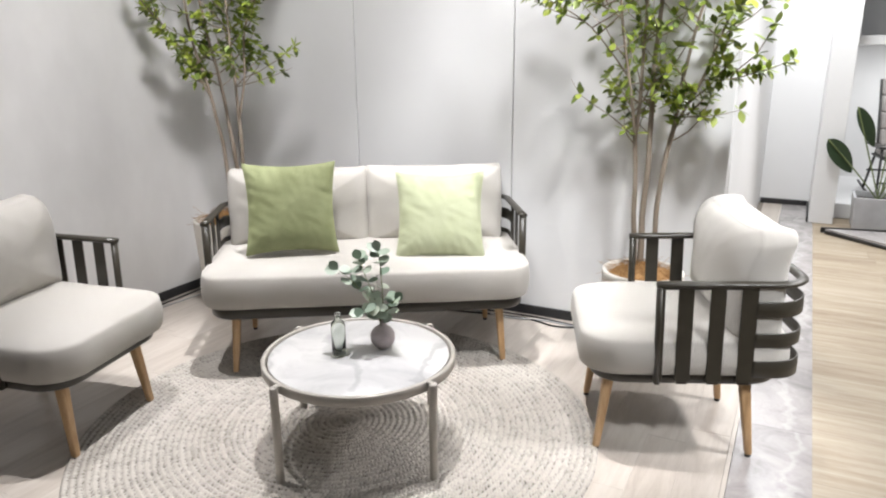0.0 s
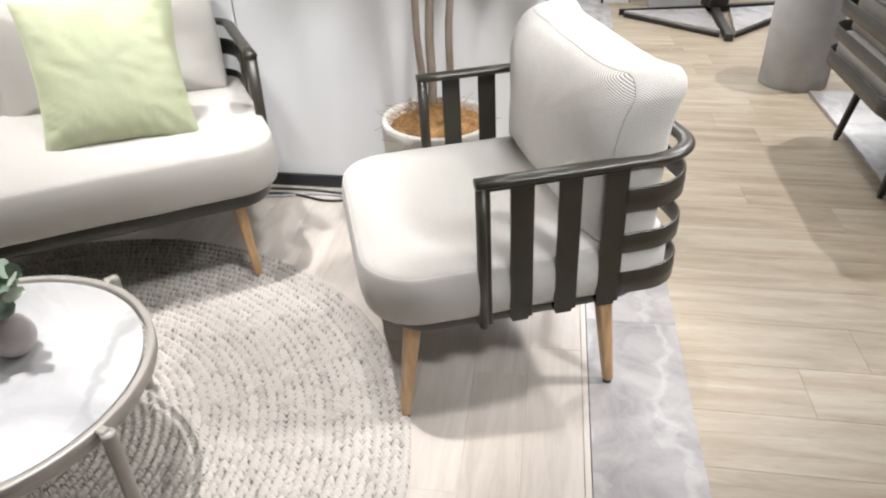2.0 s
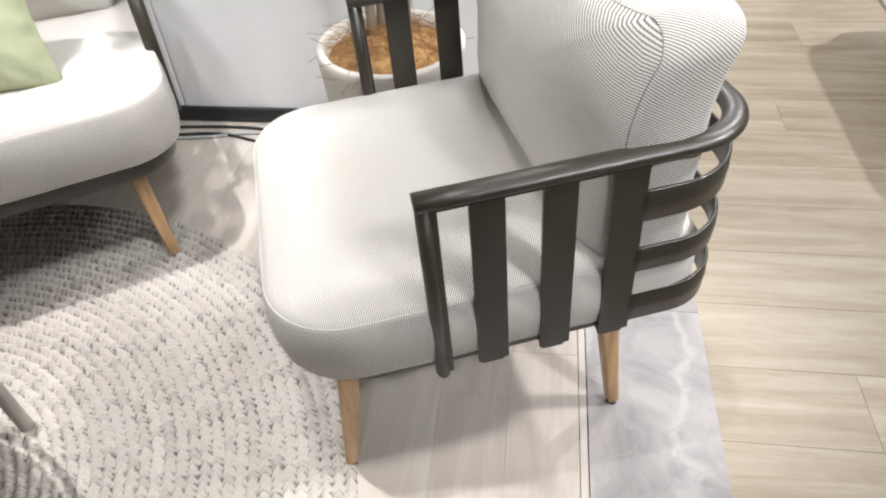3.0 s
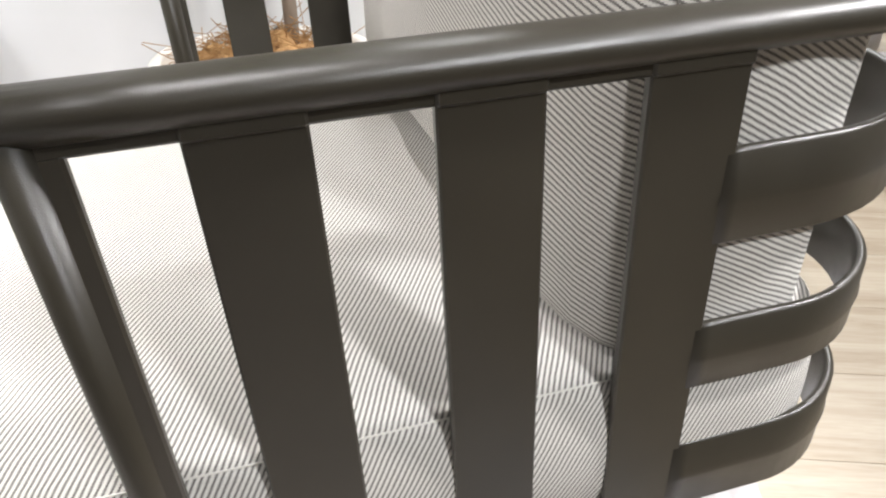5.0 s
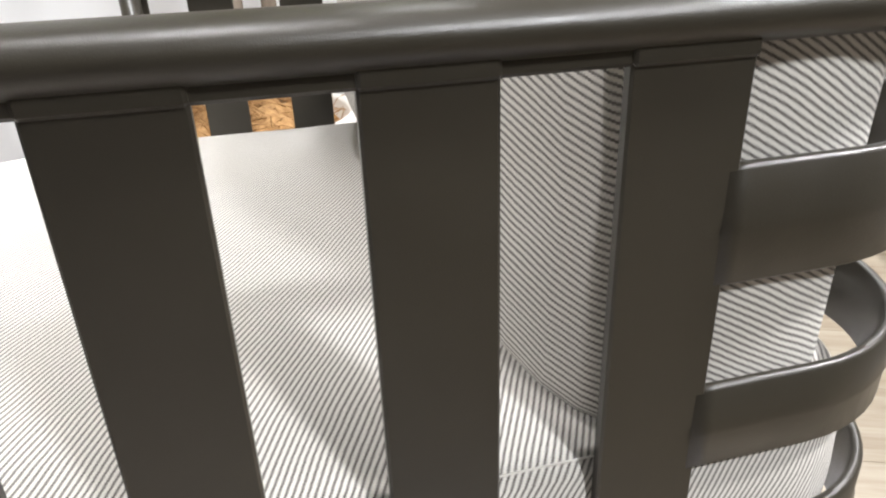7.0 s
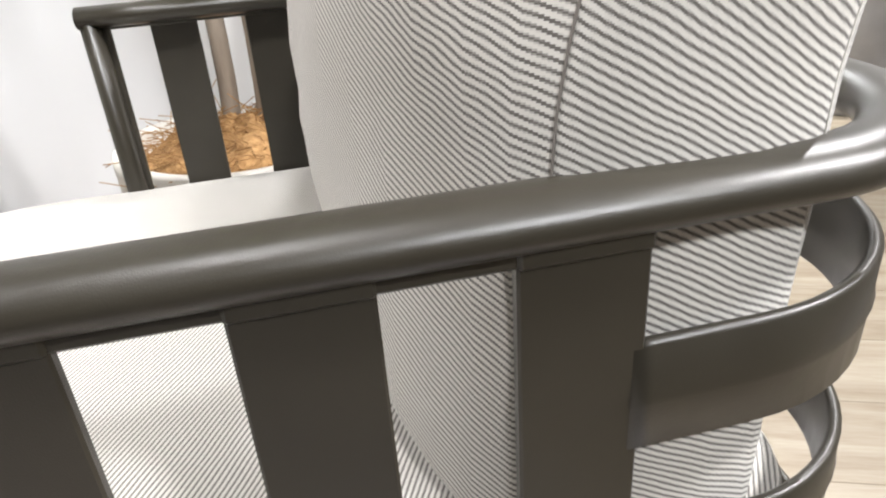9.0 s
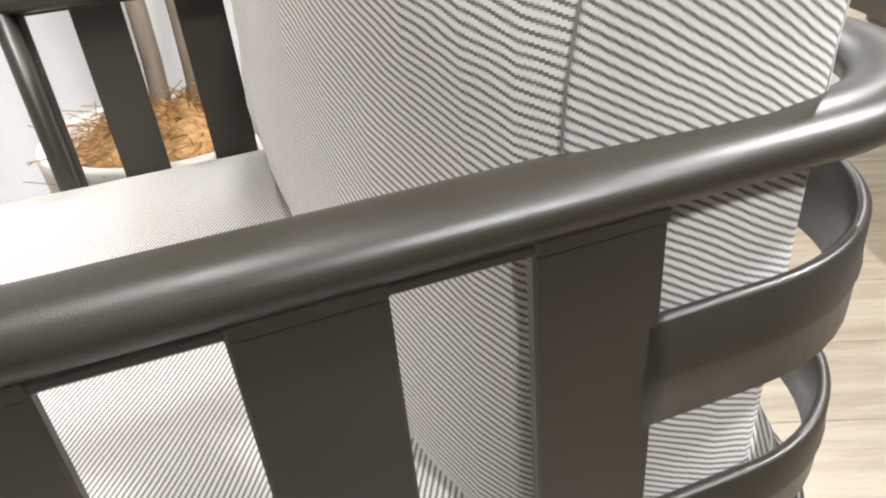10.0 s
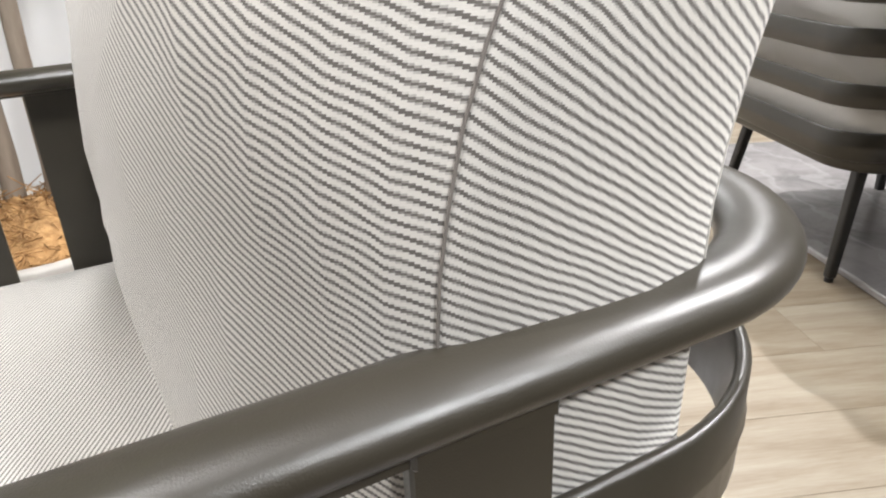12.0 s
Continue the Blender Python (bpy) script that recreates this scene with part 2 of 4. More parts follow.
M_SHOP = mottled("unseen_wall_grey", (0.26, 0.25, 0.24), (0.32, 0.31, 0.30), 1.2, 0.7)
M_SKIRT = mottled("black_skirting", (0.02, 0.02, 0.022), (0.035, 0.034, 0.034), 6, 0.5)
M_SUB = mottled("joint_dark", (0.22, 0.19, 0.16), (0.26, 0.23, 0.2), 8, 0.9)
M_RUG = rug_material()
M_BARK = mottled("grey_brown_bark", (0.20, 0.155, 0.115), (0.36, 0.30, 0.24), 28, 0.85, 90, 0.6, 0.004, stretch=(1, 1, 0.25))
M_LEAF = leaf_material("tree_leaf", (0.085, 0.125, 0.022), (0.26, 0.34, 0.045), (0.46, 0.52, 0.09))
M_EUCA = leaf_material("eucalyptus_leaf", (0.15, 0.22, 0.16), (0.42, 0.50, 0.40), (0.60, 0.66, 0.55))
M_BROAD = leaf_material("broad_leaf", (0.018, 0.036, 0.018), (0.035, 0.06, 0.028))
M_STEM = mat("green_stem", (0.16, 0.20, 0.08), 0.5)
M_COIR = mottled("coconut_fibre", (0.24, 0.12, 0.04), (0.50, 0.29, 0.12), 60, 0.95, 200, 0.8, 0.004)
M_POT = mottled("cream_ceramic", (0.70, 0.66, 0.60), (0.76, 0.73, 0.67), 9, 0.55, 60, 0.1)
M_CONCRETE = mottled("pale_concrete", (0.42, 0.42, 0.43), (0.54, 0.54, 0.55), 6, 0.75, 70, 0.25, 0.002)
M_MAUVE = mottled("mauve_ceramic", (0.47, 0.41, 0.41), (0.55, 0.49, 0.49), 25, 0.5, 120, 0.15)
M_GLASS = glass_smoke()
M_CABLE = mat("black_cable", (0.02, 0.02, 0.02), 0.5)
M_CABLE2 = mat("grey_cable", (0.4, 0.4, 0.4), 0.5)
M_GREY = mottled("grey_cushion_cloth", (0.30, 0.28, 0.27), (0.38, 0.36, 0.34), 14, 0.9, 500, 0.3)
M_SOIL = mottled("dark_soil", (0.03, 0.025, 0.02), (0.06, 0.05, 0.04), 40, 0.95, 120, 0.8, 0.004)

# ---- mesh tools ----


class Mesh:
    def __init__(self):
        self.v, self.f, self.uv, self.flat = [], [], [], []

    def add(self, verts, faces, uvs=None, flat=False):
        o = len(self.v)
        self.v += [tuple(p) for p in verts]
        for i, f in enumerate(faces):
            self.f.append([o + k for k in f])
            self.uv.append(uvs[i] if uvs else [(0, 0)] * len(f))
            self.flat.append(flat)
        return self

    def data(self, name):
        me = bpy.data.meshes.new(name)
        me.from_pydata(self.v, [], self.f)
        layer = me.uv_layers.new(name="UVMap")
        layer.data.foreach_set("uv", [c for f in self.uv for p in f for c in p])
        me.polygons.foreach_set("use_smooth", [not k for k in self.flat])
        me.update()
        return me

    def box(self, x0, x1, y0, y1, z0, z1, c=0.002):
        """A box with chamfered edges."""
        xs, ys, zs = (x0, x1), (y0, y1), (z0, z1)
        c = min(c, (x1 - x0) * 0.45, (y1 - y0) * 0.45, (z1 - z0) * 0.45)
        v, idx = [], {}
        for i in (0, 1):
            for j in (0, 1):
                for k in (0, 1):
                    p = [xs[i], ys[j], zs[k]]
                    s = [(1 - 2 * i) * c, (1 - 2 * j) * c, (1 - 2 * k) * c]
                    for a in range(3):
                        q = [p[n] + (0 if n == a else s[n]) for n in range(3)]
                        idx[i, j, k, a] = len(v)
                        v.append(q)
        f = []
        for a in range(3):
            b, d = (a + 1) % 3, (a + 2) % 3
            for s in (0, 1):
                quad = []
                for e, g in ((0, 0), (1, 0), (1, 1), (0, 1)):
                    key = [0, 0, 0]
                    key[a], key[b], key[d] = s, e, g
                    quad.append(idx[(*key, a)])
                f.append(quad if s else quad[::-1])
            for e in (0, 1):
                for g in (0, 1):
                    k0, k1 = [0, 0, 0], [0, 0, 0]
                    k0[b], k0[d], k1[b], k1[d] = e, g, e, g
                    k1[a] = 1
                    quad = [idx[(*k0, b)], idx[(*k1, b)], idx[(*k1, d)], idx[(*k0, d)]]
                    f.append(quad if e == g else quad[::-1])
        for i in (0, 1):
            for j in (0, 1):
                for k in (0, 1):
                    t = [idx[i, j, k, n] for n in range(3)]
                    f.append(t if (i + j + k) % 2 else t[::-1])
        return self.add(v, f, flat=True)

    def tube(self, path, radius, n=10, cap=True):
        """A round bar along 3D points; radius may be a list."""
        path = [Vector(p) for p in path]
        rad = radius if isinstance(radius, (list, tuple)) else [radius] * len(path)
        verts, up = [], None
        for i, p in enumerate(path):
            d = (path[min(i + 1, len(path) - 1)] - path[max(i - 1, 0)]).normalized()
            if up is None:
                up = d.orthogonal().normalized()
            up = (up - d * up.dot(d)).normalized()
            side = d.cross(up)
            verts += [p + (up * math.cos(a) + side * math.sin(a)) * rad[i] for a in (2 * math.pi * k / n for k in range(n))]
        faces = [[i * n + k, i * n + (k + 1) % n, (i + 1) * n + (k + 1) % n, (i + 1) * n + k] for i in range(len(path) - 1) for k in range(n)]
        if cap:
            faces += [list(range(n))[::-1], [(len(path) - 1) * n + k for k in range(n)]]
        return self.add(verts, faces)

    def strap(self, path, profile, closed=False):
        """Sweeps a profile of (outward, z) along a level line of (x, y); outward is to its right."""
        n, m = len(path), len(profile)
        verts = []
        for i in range(n):
            a, b = path[i - 1] if closed or i else path[i], path[(i + 1) % n] if closed or i < n - 1 else path[i]
            d = Vector((b[0] - a[0], b[1] - a[1])).normalized()
            for o, z in profile:
                verts.append((path[i][0] + d.y * o, path[i][1] - d.x * o, z))
        faces = []
        for i in range(n if closed else n - 1):
            j = (i + 1) % n
            faces += [[i * m + k, i * m + (k + 1) % m, j * m + (k + 1) % m, j * m + k] for k in range(m)]
        if not closed:
            faces += [list(range(m))[::-1], [(n - 1) * m + k for k in range(m)]]
        return self.add(verts, faces)

    def lathe(self, profile, n=40, cx=0.0, cy=0.0):
        verts, faces = [], []
        for r, z in profile:
            verts += [(cx + r * math.cos(2 * math.pi * k / n), cy + r * math.sin(2 * math.pi * k / n), z) for k in range(n)]
        for i in range(len(profile) - 1):
            faces += [[i * n + k, i * n + (k + 1) % n, (i + 1) * n + (k + 1) % n, (i + 1) * n + k] for k in range(n)]
        return self.add(verts, faces)


def part(name, mesh, material, parent=None, label=""):
    ob = new(name, mesh.data(name) if isinstance(mesh, Mesh) else mesh)
    if not ob.data.materials:
        ob.data.materials.append(material)
    if parent:
        ob.parent = parent
    if label:
        ob["label"] = label
    return ob


def thing(name, m, label, category, group="", kind=""):
    ob = new(name)
    ob.empty_display_size = 0.1
    ob.matrix_world = m
    return tagged(ob, label, category, group, kind)


def round_rect(x0, x1, y0, y1, r, n=10):
    """Corner-rounded outline, counter-clockwise; r: one radius, or four from the corner (x1, y0) on."""
    rr = r if isinstance(r, (list, tuple)) else [r] * 4
    pts = []
    for (cx, cy, a0), q in zip(((x1, y0, -90), (x1, y1, 0), (x0, y1, 90), (x0, y0, 180)), rr):
        sx, sy = (-1 if cx == x1 else 1), (-1 if cy == y1 else 1)
        for k in range(n + 1):
            a = radians(a0 + 90 * k / n)
            pts.append((cx + sx * q + q * math.cos(a), cy + sy * q + q * math.sin(a)))
    return pts


def resample(pts, step):
    out = []
    for i, p in enumerate(pts):
        q = pts[(i + 1) % len(pts)]
        d = math.dist(p, q)
        k = max(1, int(d / step))
        if d < 1e-6:
            continue
        out += [(p[0] + (q[0] - p[0]) * j / k, p[1] + (q[1] - p[1]) * j / k) for j in range(k)]
    return out

# ---- structure ----


def slab(name, u0, u1, v0, v1, z0, z1, material, label, category="wall"):
    ob = part(name, Mesh().box(u0, u1, v0, v1, z0, z1, 0.003), material)
    ob.matrix_world = at_shop(0, 0)
    return tagged(ob, label, category, kind="structure")


ROOM = 4.4
slab("wall_north", -2.23, -1.194, 0.0, 0.1, 0, ROOM, M_WALL, "white painted wall panel behind the sofa corner")
slab("wall_north_2", -1.188, -0.208, 0.0, 0.1, 0, ROOM, M_WALL, "white painted wall panel behind the sofa")
slab("wall_north_3", -0.202, 0.88, 0.0, 0.1, 0, ROOM, M_WALL, "white painted wall panel behind the potted tree")
slab("wall_north_backing", -2.0, 0.7, 0.102, 0.14, 0, ROOM, M_SUB, "dark backing seen in the panel joints")
slab("wall_west", -2.23, -2.13, -6.5, -0.002, 0, ROOM, M_PLASTER, "off-white smeared plaster wall beside the armchair")
slab("wall_return", 0.78, 0.88, 0.142, 3.90, 0, ROOM, M_WALL, "white painted return wall of the passage")
slab("wall_passage_end", 0.88, 1.48, 3.80, 3.90, 0, ROOM, M_WALL, "white painted wall at the passage end")
slab("wall_far", 1.305, 1.49, 3.08, 3.798, 0, ROOM, M_WALL, "white painted far wall panel")
slab("wall_niche_back", 1.49, 5.6, 4.95, 5.05, 0, ROOM, M_WALL, "bright white back wall of the display niche")
slab("wall_niche_side", 1.39, 1.49, 3.902, 5.05, 0, ROOM, M_WALL, "white side wall of the display niche")
# unseen closing walls and ceiling, kept dark against bounced light
slab("wall_east", 5.6, 5.7, -6.5, 5.05, 0, ROOM, M_SHOP, "unseen shop wall, greyed to cut bounced light")
slab("wall_south", -2.23, 5.7, -6.6, -6.5, 0, ROOM, M_SHOP, "unseen shop wall, greyed to cut bounced light")
slab("ceiling", -2.4, 5.8, -6.7, 5.1, ROOM, ROOM + 0.1, M_CEIL, "unseen shop ceiling, dark grey to cut bounced light", "ceiling")
slab("shelf_niche", 1.494, 5.598, 3.36, 4.948, 1.46, 1.53, M_WALL, "white display shelf across the niche", "shelf")
slab("step_niche", 1.494, 5.598, 3.36, 4.948, 0.0, 0.13, M_WALL, "white raised display step of the niche", "step")
SK = 0.055
slab("baseboard", -2.116, 0.88, -0.014, -0.002, 0.002, SK, M_SKIRT, "black skirting along the white wall", "baseboard")
slab("baseboard_2", -2.128, -2.116, -6.4, -0.002, 0.002, SK, M_SKIRT, "black skirting along the plaster wall", "baseboard")
slab("baseboard_3", 0.89, 1.29, 3.787, 3.798, 0.002, 0.05, M_SKIRT, "black skirting at the passage end", "baseboard")
slab("baseboard_4", 1.291, 1.303, 3.075, 3.786, 0.002, 0.05, M_SKIRT, "black skirting of the far wall", "baseboard")

# floors: a dark bed, with planks and tiles on it
floor_a = slab("floor", -2.2, 1.083, -6.4, 3.85, -0.05, -0.006, M_SUB, "pale washed ash plank floor of the lounge", "floor")
floor_b = slab("floor_2", 1.343, 5.65, -6.4, 3.6, -0.05, -0.006, M_SUB, "honey oak plank floor of the aisle", "floor")
border = slab("floor_border", 1.084, 1.342, -6.4, 3.85, -0.05, -0.006, M_SUB, "polished grey marble border along the lounge", "floor")

# ---- seats ----


def loft(mesh, rings, uvs, close_ends=True):
    """Skins rings of equal length; each has its own UVs."""
    n = len(rings[0])
    verts = [p for r in rings for p in r]
    faces, fuv = [], []
    for i in range(len(rings) - 1):
        for k in range(n):
            j = (k + 1) % n
            faces.append([i * n + k, i * n + j, (i + 1) * n + j, (i + 1) * n + k])
            a, b = uvs[i]
            jj = k + 1
            fuv.append([a[k], a[jj], b[jj], b[k]])
    mesh.add(verts, faces, fuv)
    if close_ends:
        o = len(mesh.v) - len(verts)
        for base, ring, rev, uv in ((0, rings[0], True, uvs[0][0]), (len(rings) - 1, rings[-1], False, uvs[-1][1])):
            f = [o + base * n + k for k in range(n)]
            mesh.f.append(f[::-1] if rev else f)
            u = [uv[k] for k in range(n)]
            mesh.uv.append(u[::-1] if rev else u)
            mesh.flat.append(False)


def panel_cushion(outline, depth, front_bulge, back_bulge, place, seed, edge=0.012, wrinkle=0.004, twist=1, power=2.6):
    """A box cushion: two domed panels over an outline (a, b) and a band of the given depth between them.
    place(a, b, d) puts a point into the seat's space, d running from the front panel backwards. Returns cushion and its two seams."""
    pts = resample(outline, 0.022)
    n = len(pts)
    ca, cb = sum(p[0] for p in pts) / n, sum(p[1] for p in pts) / n
    arc = [0.0]
    for k in range(n):
        arc.append(arc[-1] + math.dist(pts[k], pts[(k + 1) % n]))
    off = Vector((seed * 3.1, seed * 1.7, 0))

    def ruck(a, b, d, w):
        return w * noise.noise(Vector((a * 7, b * 7, d * 9)) + off) + 0.45 * w * noise.noise(Vector((a * 19, b * 19, d * 15)) + off)

    rings, uvs = [], []
    scales = [0.06, 0.18, 0.3, 0.42, 0.54, 0.66, 0.76, 0.85, 0.92, 0.97, 1.0]

    def disc(s, d0, bulge, sign):
        ring, uv = [], []
        for a, b in pts:
            x, y = ca + (a - ca) * s, cb + (b - cb) * s
            d = d0 - sign * (bulge * (1 - s ** power) + (edge * math.sqrt(max(0, 1 - ((s - 0.9) / 0.1) ** 2)) if s > 0.9 else edge))
            ring.append(place(x, y, d + ruck(x, y, d0, wrinkle)))
            uv.append((x, y * twist + d0 * 7))
        return ring, uv + uv[:1]

    front = [disc(s, 0.0, front_bulge, 1) for s in scales]
    back = [disc(s, depth, back_bulge, -1) for s in scales[::-1]]
    band = []
    for t in (0.0, 0.06, 0.3, 0.5, 0.7, 0.94, 1.0):
        g = 0.010 * math.sin(math.pi * t) ** 0.6 if 0 < t < 1 else 0.0
        ring = []
        for k, (a, b) in enumerate(pts):
            p, q = pts[k - 1], pts[(k + 1) % n]
            t2 = Vector((q[0] - p[0], q[1] - p[1])).normalized()
            w = g + ruck(a, b, depth * t + 3, wrinkle) * math.sin(math.pi * t)
            ring.append(place(a + t2.y * w, b - t2.x * w, depth * t))
        band.append((ring, [(depth * t, arc[k]) for k in range(n + 1)]))
    mesh = Mesh()
    seq = []
    for i in range(len(front) - 1):
        seq.append((front[i][0], front[i + 1][0], front[i][1], front[i + 1][1]))
    for i in range(len(band) - 1):
        seq.append((band[i][0], band[i + 1][0], band[i][1], band[i + 1][1]))
    for i in range(len(back) - 1):
        seq.append((back[i][0], back[i + 1][0], back[i][1], back[i + 1][1]))
    rings = [front[0][0]] + [s[1] for s in seq]
    loft(mesh, rings, [(s[2], s[3]) for s in seq])
    seams = []
    for ring in (front[-1][0], back[0][0]):
        seams.append(Mesh().tube(ring + ring[:1], 0.0007, 5, False))
    return mesh, seams


def throw_pillow(w, h, t, seed, n=34):
    """A square knife-edge pillow, standing in x and z, with pulled corners and creased edges."""
    mesh = Mesh()
    off = Vector((seed * 5.3, seed * 2.1, seed))
    for side in (-1, 1):
        verts, faces = [], []
        for j in range(n + 1):
            for i in range(n + 1):
                a, b = 2 * i / n - 1, 2 * j / n - 1
                x = 0.5 * w * a * (1 - 0.10 * (1 - b * b))
                z = 0.5 * h * b * (1 - 0.095 * (1 - a * a))
                fat = ((1 - abs(a) ** 3.2) * (1 - abs(b) ** 3.2)) ** 0.55
                e = max(abs(a), abs(b))
                crease = 0.007 * noise.noise(Vector((a * 6 + (b * 9 if abs(a) > abs(b) else 0), b * 6 + (a * 9 if abs(b) > abs(a) else 0), side)) + off) * min(1, fat * 3) * (0.4 + e * e)
                lump = 0.006 * noise.noise(Vector((a * 2, b * 2, side * 3)) + off) * fat
                verts.append((x, side * (0.5 * t * fat + crease + lump + 0.001), z))
        for j in range(n):
            for i in range(n):
                q = [j * (n + 1) + i, j * (n + 1) + i + 1, (j + 1) * (n + 1) + i + 1, (j + 1) * (n + 1) + i]
                faces.append(q if side < 0 else q[::-1])
        mesh.add(verts, faces)
    return mesh


def strap_profile(z0, z1, t=0.007):
    """A flat bar, slightly ridged along its middle, with softened edges; outer face at 0."""
    zm, e = (z0 + z1) / 2, 0.0022
    return [(-t, z0 + e), (-t + e, z0), (-e, z0), (0, z0 + e), (0.0002, zm - 0.004), (0.0014, zm), (0.0002, zm + 0.004), (0, z1 - e), (-e, z1), (-t + e, z1), (-t, z1 - e)]


def back_line(xo, y0, yb, r, n=14):
    """The level line of a rail: from one arm's front round the back to the other's."""
    pts = [(xo, y0 + (yb - r - y0) * k / 6) for k in range(7)]
    pts += [(xo - r + r * math.cos(radians(a)), yb - r + r * math.sin(radians(a))) for a in (90 * k / n for k in range(1, n + 1))]
    left = [(-x, y) for x, y in pts]
    return pts + left[::-1]


def seat(name, m, w, backs, frame_mat, leg_mat, label, category, group, leg_x, leg_shift=0.0, leg_splay=0.02, leg_r=(0.020, 0.0125), seed=1, top=0.457, peak=0.10, back_w=None, back_h=0.36, frame_low=0.296, pitch=0.0, bulge=0.068, corner=0.035):
    """An outdoor seat; x across, y from the front edge backwards, origin on the floor below the front edge."""
    root = thing(name, m, label, category, group)
    xo = w / 2
    # rail with its two front posts
    rz, rr = 0.6730, 0.0118
    xr = xo - 0.0075
    oval = [(0.0185 * math.cos(radians(a)), rz + rr * math.sin(radians(a))) for a in range(0, 360, 15)]
    part("rail", Mesh().strap(back_line(xr, 0.2415, 0.735, 0.092), oval), frame_mat, root, "oval powder-coated arm and back rail")
    for s in (-1, 1):
        post = Mesh().lathe([(0.0005, 0.312), (1.0, 0.312), (1.0, 0.45), (1.0, rz), (0.0005, rz)], 24)
        post.v = [(s * xr + 0.0168 * x, 0.2530 + 0.0115 * y, z) for x, y, z in post.v]
        part("post", post, frame_mat, root)
        x0, x1 = sorted((s * xo - 0.0036, s * xo + 0.0036))
        part("post_lip", Mesh().box(x0, x1, 0.2535, 0.2705, 0.318, 0.6595, 0.0015), frame_mat, root)
    for s in (-1, 1):
        x0, x1 = sorted((s * xo - 0.0036, s * xo + 0.0036))
        part("rail_lip", Mesh().box(x0, x1, 0.253, 0.571, 0.6575, 0.666, 0.0015), frame_mat, root)
    # upright slats
    for s in (-1, 1):
        for y0, y1 in ((0.313, 0.364), (0.417, 0.468), (0.518, 0.571)):
            x0, x1 = sorted((s * xo - 0.0035, s * xo + 0.0035))
            part("slat", Mesh().box(x0, x1, y0, y1, 0.322, 0.665, 0.0012), frame_mat, root)
            part("slat_shoulder", Mesh().box(x0 - 0.0022, x1 + 0.0022, y0, y1, 0.6575, 0.667, 0.0015), frame_mat, root)
            f0, f1 = (xo - 0.04, xo - 0.003) if s > 0 else (-xo + 0.003, -xo + 0.04)
            part("slat_foot", Mesh().box(f0, f1, y0 + 0.006, y1 - 0.006, 0.308, 0.3235, 0.002), frame_mat, root)
        f0, f1 = (xo - 0.04, xo - 0.006) if s > 0 else (-xo + 0.006, -xo + 0.04)
        part("post_foot", Mesh().box(f0, f1, 0.248, 0.266, 0.302, 0.316, 0.002), frame_mat, root)
    # straps round the back
    for z0, z1, yb, r in ((0.557, 0.614, 0.752, 0.125), (0.452, 0.502, 0.746, 0.11), (0.338, 0.402, 0.744, 0.10)):
        part("strap", Mesh().strap(back_line(xo + 0.0035, 0.566, yb, r), strap_profile(z0, z1)), frame_mat, root)
    # seat frame and pan
    ring = round_rect(-xo + 0.03, xo - 0.03, 0.035, 0.69, 0.12)
    part("seat_frame", Mesh().strap(ring, [(-0.022, frame_low), (-0.006, frame_low), (0, frame_low + 0.006), (0, 0.338), (-0.004, 0.342), (-0.022, 0.342)], True), frame_mat, root)
    pan = Mesh()
    inner = round_rect(-xo + 0.05, xo - 0.05, 0.055, 0.67, 0.10)
    k = len(inner)
    pan.add([(x, y, z) for z in (0.322, 0.341) for x, y in inner], [list(range(k))[::-1], list(range(k, 2 * k))] + [[i, (i + 1) % k, k + (i + 1) % k, k + i] for i in range(k)], flat=True)
    part("seat_pan", pan, frame_mat, root)
    # legs
    for sx in (-1, 1):
        for fy, ty in ((0.078, 0.112), (0.622, 0.585)):
            fx = sx * leg_x + leg_shift
            leg = Mesh()
            a, b = Vector((fx - sx * leg_splay + 0, ty, 0.298)), Vector((fx, fy, 0.012))
            rings = []
            for t in (0.0, 0.02, 0.3, 0.65, 0.985, 1.0):
                c, r = a.lerp(b, t), (leg_r[0] + (leg_r[1] - leg_r[0]) * t) * (0.9 if t in (0.0, 1.0) else 1)
                rings.append([(c.x + q[0] * r, c.y + q[1] * r, c.z) for q in round_rect(-1, 1, -1, 1, 0.45, 4)])
            uv0 = [[(0, 0)] * (len(rings[0]) + 1)] * 2
            loft(leg, rings[::-1], [uv0] * 5)
            lo = part("leg", leg, leg_mat, root)
            part("glide", Mesh().lathe([(0.0005, 0.0), (leg_r[1] * 0.9, 0.0), (leg_r[1] * 0.9, 0.013), (0.0005, 0.013)], 16, fx, fy), M_BLACK, lo, "black rubber glide")
    # seat cushion: lies on the pan, its panels level
    outline = round_rect(-xo + 0.008, xo - 0.008, 0.0, 0.703, [0.13, 0.075, 0.075, 0.13])
    c, seams = panel_cushion(outline, top - 0.342, 0.030, 0.0, lambda a, b, d: (a, b, top - d), seed, 0.0, 0.0022, twist=1, power=7)
    cu = part("seat_cushion", c, M_FABRIC, root, "off-white seat cushion with fine dark twill stripes")
    for s in seams:
        part("seam", s, M_FABRIC, cu)
    # back cushions, leaning on the rail
    cw = (back_w or w - 0.02) / backs
    for i in range(backs):
        cx = cw * (i + 0.5 - backs / 2)
        hw = cw / 2 - 0.004
        ol = []
        for a, b in round_rect(-hw, hw, 0.0, back_h, [0.014, corner, corner, 0.014]):
            ol.append((a, b + peak * (1 - min(1, abs(a) / hw) ** 1.6) * min(1, max(0, (b - 0.2) / 0.15))))

        def put(a, b, d, cx=cx, hw=hw):
            lean = 0.02
            droop = 2.2 * max(0.0, b - 0.22) ** 2 * min(1.0, abs(a) / hw) ** 6
